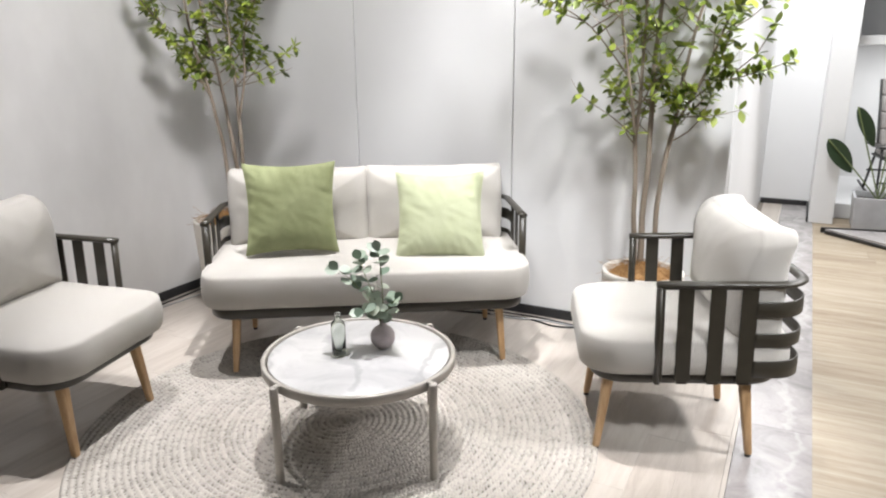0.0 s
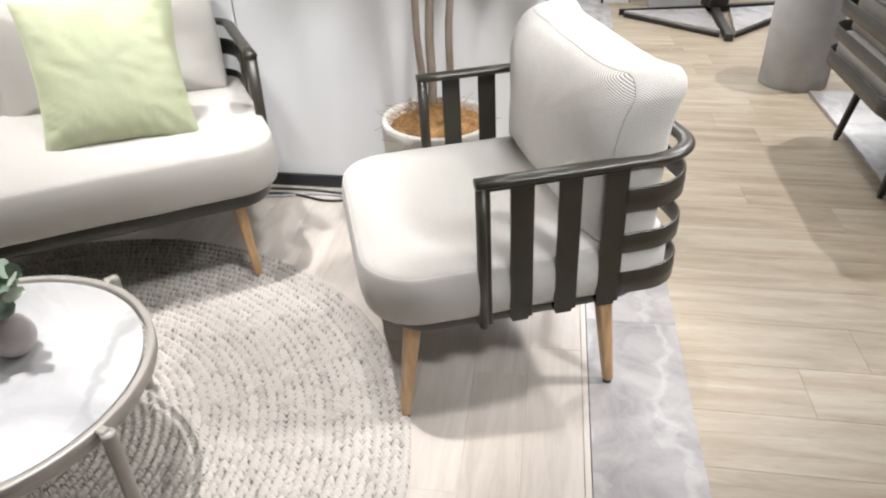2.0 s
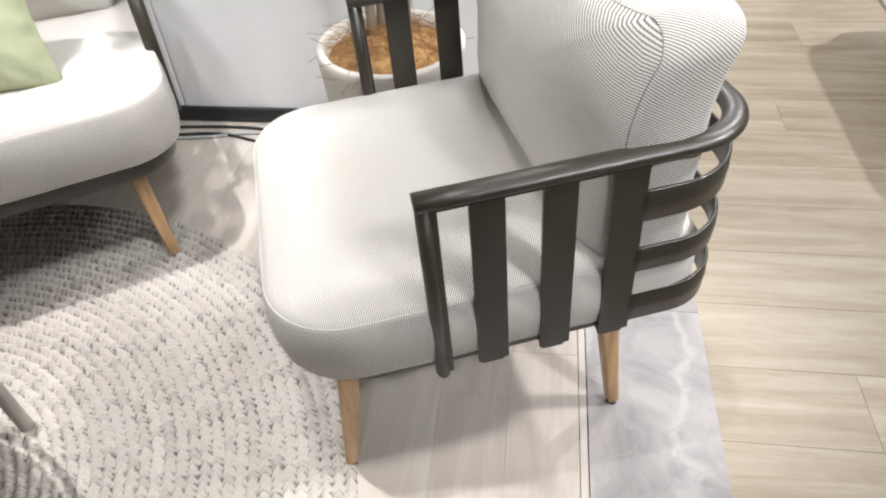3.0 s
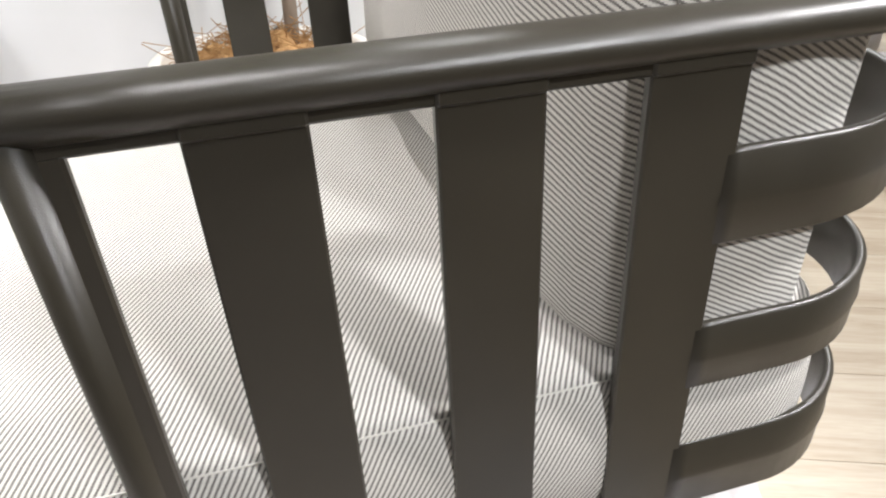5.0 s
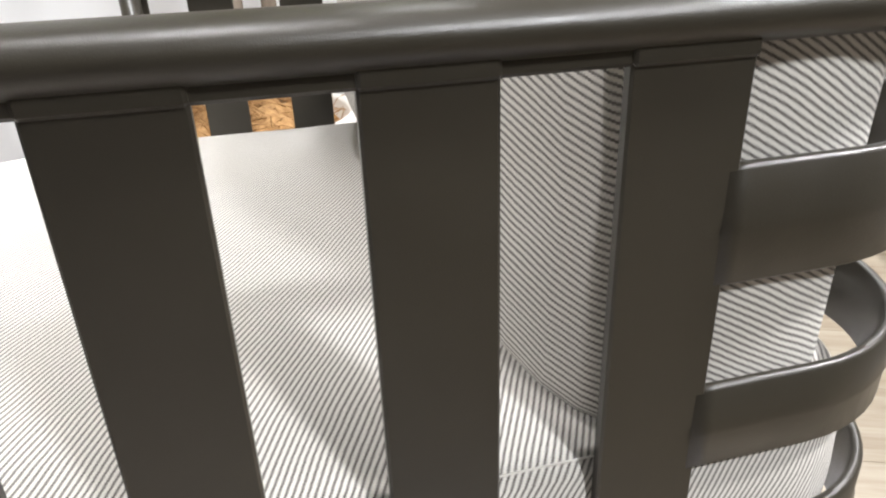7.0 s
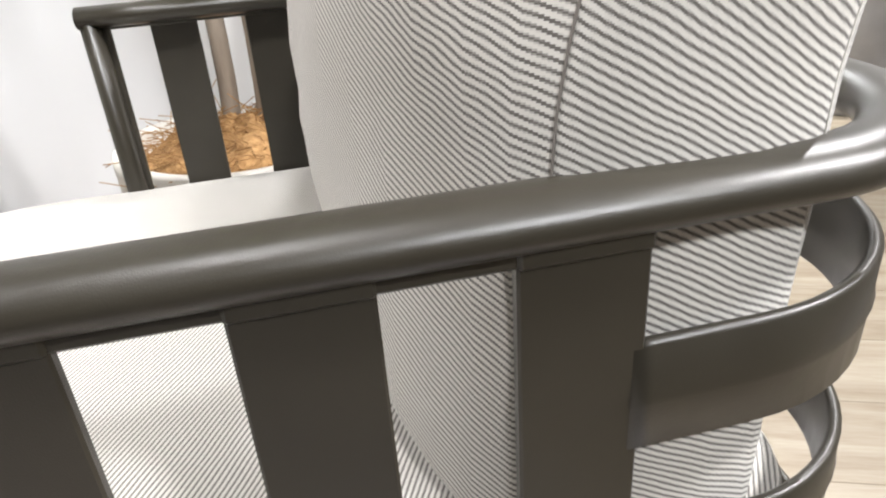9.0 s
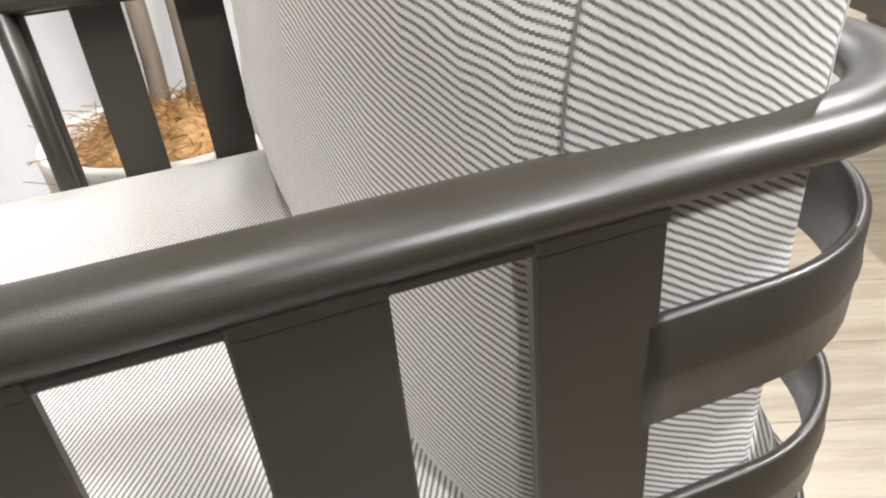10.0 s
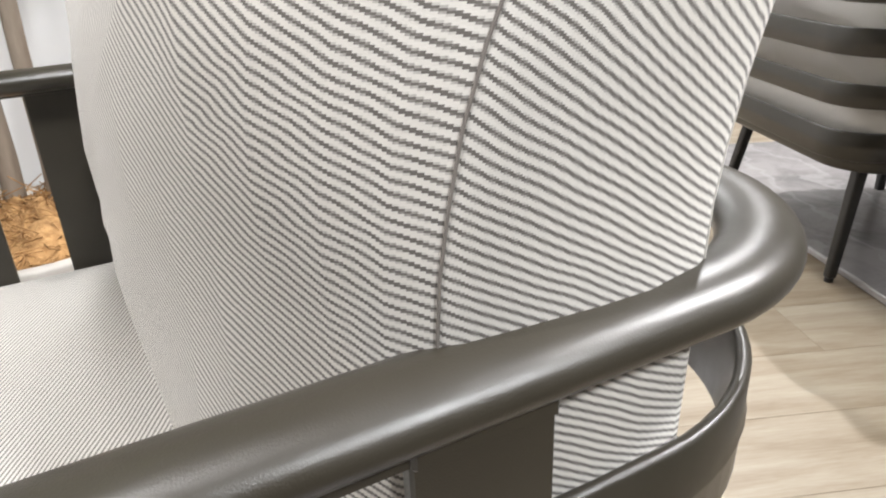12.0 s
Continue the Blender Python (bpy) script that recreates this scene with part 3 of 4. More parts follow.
            return (cx + a, 0.5345 + d + b * lean + droop, top + 0.006 + b)
        c, seams = panel_cushion(ol, 0.112, bulge, 0.042, put, seed + 7 * i + 2, 0.010, 0.006, power=3.6)
        cu = part("back_cushion", c, M_FABRIC, root, "plump off-white back cushion with dark twill stripes")
        for s, thread in zip(seams, (M_SEAM, M_FABRIC)):
            part("seam", s, thread, cu)
    # the frame and its cushions stand slightly pitched on the legs
    tip = pose(0, 0.425, 0.66, pitch) @ pose(0, -0.425, -0.66)
    for ob in root.children:
        if not ob.name.startswith("leg"):
            ob.matrix_basis = tip
    return root


seat("armchair", pose(0.425, 2.5575, 0, 0, 0, -90), 0.663, 1, M_FRAME, M_OAK,
     "olive-grey metal slatted armchair with striped off-white cushions and oak legs", "armchair", "lounge seats", 0.213, 0.052, seed=1, top=0.464, pitch=1.8)
seat("armchair", pose(-1.285, 2.248, 0, 0, 0, 83), 0.663, 1, M_FRAME, M_OAK,
     "olive-grey metal slatted armchair with oak legs beside the plaster wall", "armchair", "lounge seats", 0.218, -0.018, seed=4, top=0.464, pitch=1.0)
seat("sofa", pose(-0.459, 2.814, 0, 0, 0, 12), 1.50, 2, M_FRAME, M_OAK,
     "two-seat olive-grey metal sofa with off-white cushions and oak legs", "sofa", "lounge seats", 0.6225, 0.0, seed=9, top=0.482, peak=0.012, back_w=1.38, back_h=0.366, frame_low=0.280, bulge=0.045, corner=0.014)
seat("armchair", pose(3.13, 3.01, 0, 0, 0, 69), 0.74, 1, M_FRAME, M_BLACK,
     "dark strapped metal armchair with pale cushions and black metal legs", "armchair", "", 0.271, 0.0, 0.03, (0.015, 0.012), seed=12)

# throw pillows on the sofa


def on_sofa(a, b, z, tilt, turn):
    m = pose(-0.518, 3.132, 0, 0, 0, 11.7) @ pose(a, b, z, tilt, 0, turn)
    return m


for nm, a, b, z, w, t, mt, tilt, turn, lab in (
        ("throw_pillow", -0.360, -0.035, 0.728, 0.43, 0.13, M_GREEN, -14, 4, "moss green velvet throw pillow leaning on the sofa back"),
        ("throw_pillow", 0.335, -0.08, 0.684, 0.425, 0.13, M_LIME, -22, -5, "pale green velvet throw pillow leaning on the sofa back")):
    ob = part(nm, throw_pillow(w, w, t, a * 10), mt)
    ob.matrix_world = on_sofa(a, b, z, tilt, turn)
    tagged(ob, lab, "pillow", "sofa pillows")

# ---- rug ----


def rug():
    """Rings of braid; each ring is a row of slanting stitches with its own phase."""
    R, rings, arcs, per = 1.0, 42, 1500, 4
    pitch = R / rings
    nr = rings * per
    a = np.arange(arcs + 1) * 2 * np.pi / arcs
    count = [max(5, round(2 * math.pi * (k + 0.5) * pitch / 0.0185)) for k in range(rings)]

    def phase(k, ph):
        return a / (2 * np.pi) * count[k] + k * 0.37 + 0.9 * abs(ph - 0.5) + 0.35 * np.sin(a * 23 + k * 2.1) + 0.2 * np.sin(a * 61 + k * 4.7)

    verts = []
    for i in range(nr + 1):
        r = max(0.003, i * R / nr)
        k, ph = min(i // per, rings - 1), (i % per) / per
        st = np.abs(np.sin(np.pi * phase(k, ph)[:-1])) ** 0.6
        h = 0.003 + 0.011 * math.sin(math.pi * ph) * (0.35 + 0.65 * st)
        if i == nr:
            h = np.full(arcs, 0.0005)
        wob = 1 + 0.0025 * np.sin(a[:-1] * 5 + 1) + 0.0015 * np.sin(a[:-1] * 17)
        verts.append(np.stack([r * wob * np.cos(a[:-1]), r * wob * np.sin(a[:-1]), h], 1))
    v = np.concatenate(verts)
    mesh = bpy.data.meshes.new("round_rug")
    i, k = np.meshgrid(np.arange(nr), np.arange(arcs), indexing="ij")
    k2 = (k + 1) % arcs
    f = np.stack([i * arcs + k, (i + 1) * arcs + k, (i + 1) * arcs + k2, i * arcs + k2], -1).reshape(-1, 4)
    mesh.from_pydata(v.tolist(), [], f.tolist())
    uv = np.zeros((nr, arcs, 4, 2), np.float32)
    for q in range(nr):
        ring, p0, p1 = q // per, (q % per) / per, (q % per + 1) / per
        f0, f1 = phase(ring, p0), phase(ring, p1)
        uv[q, :, 0], uv[q, :, 1] = np.stack([np.full(arcs, ring + p0), f0[:-1]], 1), np.stack([np.full(arcs, ring + p1), f1[:-1]], 1)
        uv[q, :, 2], uv[q, :, 3] = np.stack([np.full(arcs, ring + p1), f1[1:]], 1), np.stack([np.full(arcs, ring + p0), f0[1:]], 1)
    mesh.uv_layers.new(name="UVMap").data.foreach_set("uv", uv.reshape(-1))
    mesh.polygons.foreach_set("use_smooth", [True] * len(mesh.polygons))
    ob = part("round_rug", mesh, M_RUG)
    ob.matrix_world = pose(-0.485, 2.375, 0.0005)
    tagged(ob, "round cream jute rug braided in concentric rings", "rug")


rug()

# ---- coffee table ----


def coffee_table():
    root = thing("coffee_table", pose(-0.371, 2.247, 0, 0, 0, 8.7), "round marble-topped coffee table with taupe metal frame and legs", "table")
    zt = 0.365
    part("tabletop", Mesh().lathe([(0.0005, zt - 0.012), (0.328, zt - 0.012), (0.329, zt - 0.002), (0.327, zt), (0.0005, zt)], 96), M_MARBLE, root, "white marble top with grey veins")
    part("rim", Mesh().lathe([(0.336, zt - 0.030), (0.350, zt - 0.030), (0.352, zt - 0.027), (0.352, zt + 0.002), (0.350, zt + 0.0045), (0.338, zt + 0.0045), (0.336, zt + 0.002), (0.336, zt - 0.030)], 96), M_TABLE, root)
    for k in range(4):
        a = radians(45 + 90 * k)
        c, s = math.cos(a), math.sin(a)
        lg = part("leg", Mesh().tube([(0.372 * c, 0.372 * s, z) for z in (0.0, 0.004, 0.2, zt - 0.004, zt + 0.002)], [0.0135, 0.0145, 0.0145, 0.0145, 0.0125], 20), M_TABLE, root)
        part("foot", Mesh().lathe([(0.0005, 0), (0.016, 0), (0.016, 0.006), (0.0005, 0.006)], 16, 0.372 * c, 0.372 * s), M_TABLE, lg)
        b = Mesh().box(-0.012, 0.012, -0.010, 0.010, zt - 0.006, zt + 0.006, 0.003)
        b.v = [(x * c - y * s + 0.360 * c, x * s + y * c + 0.360 * s, z) for x, y, z in b.v]
        part("bracket", b, M_TABLE, root)


coffee_table()
TT = 0.3652


def leaf_mesh(mesh, base, direction, normal, length, width, fold=0.15, curl=0.1, round_tip=False, fine=0):
    """One leaf: two folded halves, five points to a side."""
    d = direction.normalized()
    n = (normal - d * normal.dot(d)).normalized() if abs(normal.normalized().dot(d)) < 0.99 else d.orthogonal().normalized()
    s = d.cross(n)
    prof = [(0.0, 0.02), (0.2, 0.62), (0.48, 1.0), (0.8, 0.82), (1.0, 0.12)] if round_tip else [(0.0, 0.04), (0.25, 0.7), (0.5, 1.0), (0.75, 0.72), (1.0, 0.03)]
    if fine:
        prof = [(k / fine, max(0.02, math.sin(math.pi * (k / fine) ** 0.85) ** 0.7)) for k in range(fine + 1)]
    mid, lf, rt = [], [], []
    for t, w in prof:
        c = base + d * (length * t) - n * (curl * length * t * t)
        mid.append(c - n * (fold * width * w * 0.5))
        lf.append(c + s * (width * 0.5 * w))
        rt.append(c - s * (width * 0.5 * w))
    k = len(prof)
    f = []
    for i in range(k - 1):
        f += [[i, i + 1, k + i + 1, k + i], [2 * k + i, 2 * k + i + 1, i + 1, i]]
    mesh.add(mid + lf + rt, f)


def vases():
    b = part("glass_bottle", Mesh().lathe([(0.0005, 0.0), (0.024, 0.0), (0.026, 0.003), (0.026, 0.115), (0.022, 0.130), (0.011, 0.140), (0.0105, 0.158), (0.013, 0.160), (0.011, 0.163), (0.0085, 0.160), (0.0085, 0.140), (0.0195, 0.127), (0.0235, 0.114), (0.0235, 0.006), (0.0005, 0.006)], 40), M_GLASS)
    b.matrix_world = pose(-0.440, 2.224, TT)
    tagged(b, "small smoked clear glass bottle on the coffee table", "bottle")
    v = part("bud_vase", Mesh().lathe([(0.0005, 0.0), (0.020, 0.0)] + [(0.046 * math.sin(radians(a)), 0.045 - 0.0455 * math.cos(radians(a))) for a in range(32, 164, 6)] + [(0.0125, 0.094), (0.0125, 0.105), (0.014, 0.107), (0.011, 0.107), (0.0105, 0.08), (0.0005, 0.03)], 40), M_MAUVE)
    v.matrix_world = pose(-0.294, 2.307, TT)
    tagged(v, "small round mauve ceramic bud vase on the coffee table", "vase")
    root = thing("eucalyptus_sprig", pose(-0.294, 2.307, TT), "grey-green eucalyptus sprigs standing in the mauve vase", "plant")
    rnd = random.Random(4)
    stems = [[(0, 0, 0.05), (-0.012, 0.0, 0.13), (-0.05, -0.01, 0.20), (-0.11, -0.02, 0.27), (-0.15, -0.03, 0.31)],
             [(0, 0, 0.05), (-0.01, 0.0, 0.14), (-0.035, 0.0, 0.22), (-0.07, 0.01, 0.30), (-0.08, 0.0, 0.34)],
             [(0, 0, 0.05), (0.004, 0.0, 0.14), (0.003, 0.0, 0.24), (-0.004, 0.01, 0.33), (-0.012, 0.01, 0.37)],
             [(0, 0, 0.05), (0.008, -0.01, 0.13), (0.03, -0.02, 0.17), (0.055, -0.03, 0.20)],
             [(0, 0, 0.05), (-0.008, -0.02, 0.13), (-0.03, -0.05, 0.16), (-0.05, -0.07, 0.165)]]
    for st in stems:
        part("stem", Mesh().tube(st, [0.0028 - 0.0004 * i for i in range(len(st))], 6), M_STEM, root)
        lv = Mesh()
        for i in range(1, len(st)):
            a, b2 = Vector(st[i - 1]), Vector(st[i])
            for t in ((0.45, 0.95) if i > 1 else (0.9,)):
                p = a.lerp(b2, t)
                az = rnd.uniform(0, 6.3)
                for q in (0, math.pi):
                    d = Vector((math.cos(az + q), math.sin(az + q), rnd.uniform(0.0, 0.8)))
                    leaf_mesh(lv, p, d, Vector((rnd.uniform(-0.4, 0.4), rnd.uniform(-1, -0.2), 1)), rnd.uniform(0.038, 0.056), rnd.uniform(0.034, 0.048), 0.12, 0.12, True)
        leaf_mesh(lv, Vector(st[-1]), Vector(st[-1]) - Vector(st[-2]), Vector((0, -1, 0.4)), 0.042, 0.036, 0.1, 0.1, True)
        part("leaves", lv, M_EUCA, root)


vases()

# ---- trees ----


def smooth_line(pts, n=6):
    out = []
    for i in range(len(pts) - 1):
        p0, p1, p2, p3 = [Vector(pts[min(max(k, 0), len(pts) - 1)]) for k in (i - 1, i, i + 1, i + 2)]
        for k in range(n):
            t = k / n
            out.append(0.5 * (2 * p1 + (p2 - p0) * t + (2 * p0 - 5 * p1 + 4 * p2 - p3) * t * t + (3 * p1 - p0 - 3 * p2 + p3) * t ** 3))
    return out + [Vector(pts[-1])]


def potted_tree(m, pot_r, pot_h, mound, stems, seed, spread, label, wall_v, wall_u=None, twigs=7, zmin=0.98):
    root = thing("potted_tree", m, label, "tree", "potted trees")
    rnd = random.Random(seed)
    inv = m.inverted()
    base = pot_h
    part("pot", Mesh().lathe([(0.0005, 0), (pot_r * 0.72, 0), (pot_r * 0.78, 0.01), (pot_r * 0.93, base * 0.55), (pot_r, base - 0.02), (pot_r, base - 0.004), (pot_r - 0.004, base), (pot_r - 0.018, base), (pot_r - 0.022, base - 0.006), (pot_r - 0.03, base - 0.06), (0.0005, base - 0.06)], 56), M_POT, root, "cream ceramic pot")
    # coconut fibre: a lumpy mound and loose threads
    mo, n, rings = Mesh(), 48, 14
    vs, fs = [], []
    for i in range(rings + 1):
        for k in range(n):
            t, a = i / rings, 2 * math.pi * k / n
            r = (pot_r - 0.026) * t
            q = Vector((r * math.cos(a) * 14, r * math.sin(a) * 14, seed))
            vs.append((r * math.cos(a), r * math.sin(a), base - 0.035 + mound * (1 - t * t) + (0.028 * noise.noise(q) + 0.015 * noise.noise(q * 3)) * (1 - t ** 6)))
    for i in range(rings):
        fs += [[i * n + k, (i + 1) * n + k, (i + 1) * n + (k + 1) % n, i * n + (k + 1) % n] for k in range(n)]
    mo.add(vs, fs)
    fibre = part("coconut_fibre", mo, M_COIR, root, "brown coconut fibre mulch")
    th = Mesh()
    for _ in range(420):
        r, a = (pot_r - 0.03) * math.sqrt(rnd.random()), rnd.uniform(0, 6.283)
        t = r / (pot_r - 0.026)
        p = Vector((r * math.cos(a), r * math.sin(a), base - 0.03 + mound * (1 - t * t)))
        d = Vector((rnd.uniform(-1, 1), rnd.uniform(-1, 1), rnd.uniform(-0.1, 0.6))).normalized()
        e = Vector((rnd.uniform(-1, 1), rnd.uniform(-1, 1), rnd.uniform(-0.5, 0.3))).normalized()
        ln = rnd.uniform(0.03, 0.075)
        th.tube([p, p + d * ln * 0.5, p + (d + e * 0.8) * ln * 0.8], 0.0009, 3, False)
    part("fibre_threads", th, M_COIR, fibre)
    wood_mesh, leaves = Mesh(), Mesh()

    def inside(p):
        w = m @ p
        d = Vector((w.x - 0.34, w.y - 3.635, 0))
        u, v = d.x * UX + d.y * UY, -d.x * UY + d.y * UX
        return v < wall_v and (wall_u is None or u > wall_u) and w.z < 3.1

    def whorl(p, d):
        k = rnd.randint(4, 7)
        a0 = rnd.uniform(0, 6.3)
        x = d.orthogonal().normalized()
        y = d.cross(x).normalized()
        for i in range(k):
            a = a0 + 6.283 * i / k + rnd.uniform(-0.3, 0.3)
            dr = (x * math.cos(a) + y * math.sin(a)) + d * rnd.uniform(0.1, 0.9) + Vector((0, 0, rnd.uniform(-0.25, 0.2)))
            if inside(p + dr.normalized() * 0.06):
                leaf_mesh(leaves, p, dr, Vector((rnd.uniform(-0.5, 0.5), rnd.uniform(-0.5, 0.5), 1)), rnd.uniform(0.036, 0.060), rnd.uniform(0.022, 0.034), 0.2, rnd.uniform(0.0, 0.35))

    for pts, r0, r1 in stems:
        ln = smooth_line(pts, 7)
        ln = [p + Vector((noise.noise(p * 5 + Vector((seed, 0, 0))), noise.noise(p * 5 + Vector((0, seed, 3))), 0)) * 0.008 for p in ln]
        wood_mesh.tube(ln, [r0 + (r1 - r0) * i / (len(ln) - 1) for i in range(len(ln))], 10)
        live = [i for i, p in enumerate(ln) if p.z > zmin]
        if r0 < 0.005:
            for i in range(4, len(ln), 2):
                whorl(ln[i], (ln[i] - ln[i - 1]).normalized())
        if not live:
            continue
        count = max(2, int(twigs * (ln[-1] - ln[live[0]]).length / 0.5))
        for _ in range(count):
            i = rnd.choice(live)
            p = ln[i]
            az = rnd.uniform(0, 6.283)
            d = Vector((math.cos(az), math.sin(az) * 0.8, rnd.uniform(0.15, 0.9))).normalized()
            length = rnd.uniform(0.14, 0.5) * spread
            tw = [p]
            for k in range(5):
                d = (d + Vector((rnd.uniform(-0.3, 0.3), rnd.uniform(-0.3, 0.3), rnd.uniform(-0.12, 0.3)))).normalized()
                q = tw[-1] + d * length / 5
                if not inside(q + d * 0.03):
                    break
                tw.append(q)
            if len(tw) < 3:
                continue
            wood_mesh.tube(tw, [0.0035 - 0.0005 * k for k in range(len(tw))], 5)
            for k in range(2, len(tw)):
                if rnd.random() < 0.85:
                    whorl(tw[k], (tw[k] - tw[k - 1]).normalized())
        whorl(ln[-1], (ln[-1] - ln[-2]).normalized())
    part("trunk", wood_mesh, M_BARK, root, "slender grey-brown stems and twigs")
    part("crown", leaves, M_LEAF, root, "small fresh green leaves in whorls")


# tree beside the armchair; x, y from the pot's middle
potted_tree(pose(0.785, 3.185, 0), 0.19, 0.425, 0.05, [
    ([(-0.035, 0.05, 0.40), (-0.055, 0.05, 0.80), (-0.07, 0.05, 1.06)], 0.013, 0.011),
    ([(-0.07, 0.05, 1.05), (-0.115, 0.03, 1.28), (-0.19, 0.0, 1.72), (-0.30, -0.05, 2.3)], 0.009, 0.004),
    ([(-0.07, 0.05, 1.05), (-0.055, 0.07, 1.35), (-0.05, 0.08, 1.8), (-0.02, 0.1, 2.5)], 0.010, 0.004),
    ([(-0.005, 0.08, 0.40), (0.0, 0.09, 0.9), (0.005, 0.10, 1.4), (0.03, 0.10, 2.0), (0.04, 0.08, 2.7)], 0.0165, 0.005),
    ([(0.05, 0.05, 0.40), (0.06, 0.05, 0.85), (0.105, 0.05, 1.10)], 0.013, 0.011),
    ([(0.105, 0.05, 1.09), (0.13, 0.05, 1.35), (0.20, 0.02, 1.75), (0.3, 0.0, 2.4)], 0.010, 0.004),
    ([(0.105, 0.05, 1.09), (0.20, 0.0, 1.32), (0.32, -0.06, 1.72), (0.40, -0.1, 2.1)], 0.008, 0.003),
    ([(-0.115, 0.03, 1.3), (-0.3, -0.08, 1.52), (-0.54, -0.14, 1.66)], 0.004, 0.002),
    ([(0.2, 0.0, 1.3), (0.30, -0.1, 1.31), (0.38, -0.16, 1.34)], 0.004, 0.002),
    ([(-0.16, 0.01, 1.56), (-0.30, -0.14, 1.62), (-0.44, -0.24, 1.63)], 0.004, 0.002),
    ([(0.105, 0.05, 1.09), (0.10, -0.04, 1.18), (0.13, -0.08, 1.27)], 0.004, 0.002),
    ([(-0.05, 0.08, 1.75), (-0.14, -0.15, 1.98), (-0.22, -0.48, 2.10)], 0.0045, 0.002),
    ([(0.03, 0.10, 1.85), (0.0, -0.18, 2.05), (-0.03, -0.50, 2.14)], 0.0045, 0.002),
    ([(-0.19, 0.0, 1.72), (-0.26, -0.2, 1.88), (-0.32, -0.40, 1.98)], 0.0045, 0.002),
    ([(0.20, 0.02, 1.75), (0.16, -0.2, 1.92), (0.11, -0.44, 2.02)], 0.0045, 0.002),
], 3, 1.0, "tall slender potted tree with light green leaves in a cream pot", -0.04, zmin=1.0, twigs=7)
potted_tree(pose(-1.46, 3.66, 0), 0.19, 0.52, 0.07, [
    ([(0.02, 0.0, 0.5), (0.02, 0.0, 0.85), (-0.03, 0.0, 1.2), (-0.12, 0.0, 1.6), (-0.2, 0.0, 2.4)], 0.013, 0.005),
    ([(0.08, 0.03, 0.5), (0.06, 0.03, 0.9), (0.01, 0.05, 1.25), (-0.08, 0.05, 1.8), (-0.1, 0.03, 2.6)], 0.014, 0.005),
    ([(0.10, 0.0, 0.5), (0.12, 0.0, 0.95), (0.11, 0.0, 1.25), (0.10, 0.0, 1.8), (0.12, 0.0, 2.5)], 0.012, 0.004),
    ([(0.12, 0.0, 1.08), (0.17, -0.02, 1.3), (0.22, -0.04, 1.6), (0.40, -0.05, 2.2)], 0.008, 0.003),
    ([(-0.03, 0.0, 1.2), (-0.18, -0.05, 1.5), (-0.35, -0.1, 1.75), (-0.45, -0.1, 2.1)], 0.006, 0.003),
], 8, 0.85, "tall slender potted tree with green leaves behind the sofa", -0.04, -2.08, zmin=1.2, twigs=9)

# ---- aisle and niche things ----


def big_planter():
    root = thing("tall_planter", at_shop(2.22, 1.42), "tall round pale concrete planter with a spiky dwarf plant", "planter")
    part("planter_body", Mesh().lathe([(0.0005, 0), (0.162, 0), (0.168, 0.006), (0.172, 0.68), (0.170, 0.69), (0.156, 0.69), (0.152, 0.68), (0.150, 0.64), (0.0005, 0.64)], 56), M_CONCRETE, root)
    part("soil", Mesh().lathe([(0.144, 0.642), (0.10, 0.652), (0.0005, 0.656)], 30), M_SOIL, root)
    rnd = random.Random(5)
    for _ in range(16):
        a, t = rnd.uniform(0, 6.3), rnd.uniform(0.25, 0.9)
        lm = Mesh()
        leaf_mesh(lm, Vector((0.03 * math.cos(a), 0.03 * math.sin(a), 0.645)), Vector((math.cos(a) * t, math.sin(a) * t, 1)), Vector((-math.cos(a), -math.sin(a), 0.3)), rnd.uniform(0.12, 0.24), 0.035, 0.5, 0.15, fine=8)
        part("leaf", lm, M_BROAD, root)


def square_planter():
    root = thing("square_planter", pose(3.10, 5.91, 0.0, 0, 0, -20.5), "square pale concrete planter with a broad-leaved plant", "planter")
    z = 0.27
    out = [round_rect(-s, s, -s, s, 0.012, 3) for s in (0.155, 0.165, 0.178, 0.178, 0.160, 0.158)]
    zs = (0.0, 0.004, z - 0.003, z, z, z - 0.05)
    me = Mesh()
    rings = [[(x, y, q) for x, y in o] for o, q in zip(out, zs)]
    uv0 = [[(0, 0)] * (len(rings[0]) + 1)] * 2
    loft(me, rings, [uv0] * 5)
    me.flat = [True] * len(me.flat)
    part("planter_body", me, M_CONCRETE, root)
    part("soil", Mesh().box(-0.156, 0.156, -0.156, 0.156, z - 0.055, z - 0.045, 0.002), M_SOIL, root)
    rnd = random.Random(2)
    for (tx, ty, tz), ln, wd, dr in (((-0.42, -0.1, 0.72), 0.34, 0.14, (0.7, 0, -0.75)), ((-0.24, -0.05, 0.98), 0.36, 0.10, (0.55, 0, -0.9)), ((0.10, -0.12, 0.52), 0.30, 0.13, (0.25, 0, 0.6)),
                                     ((0.05, 0.05, 1.35), 0.4, 0.16, (0.25, -0.1, 0.6)), ((0.34, 0.0, 0.62), 0.42, 0.13, (0.8, 0, 0.45)), ((0.16, 0.1, 1.1), 0.34, 0.12, (0.3, 0, 0.7))):
        tip = Vector((tx, ty, tz))
        lf = part("leaf_stalk", Mesh().tube(smooth_line([(0.01 * rnd.uniform(-1, 1), 0, z - 0.05), tuple(tip * 0.45 + Vector((0, 0, 0.14))), tuple(tip)], 5), 0.006, 7), M_STEM, root)
        lm = Mesh()
        leaf_mesh(lm, tip, Vector(dr), Vector((0.2, -1, 0.5)), ln, wd * 1.15, 0.3, 0.25, fine=14)
        part("leaf_blade", lm, M_BROAD, lf, "large dark green leaf")


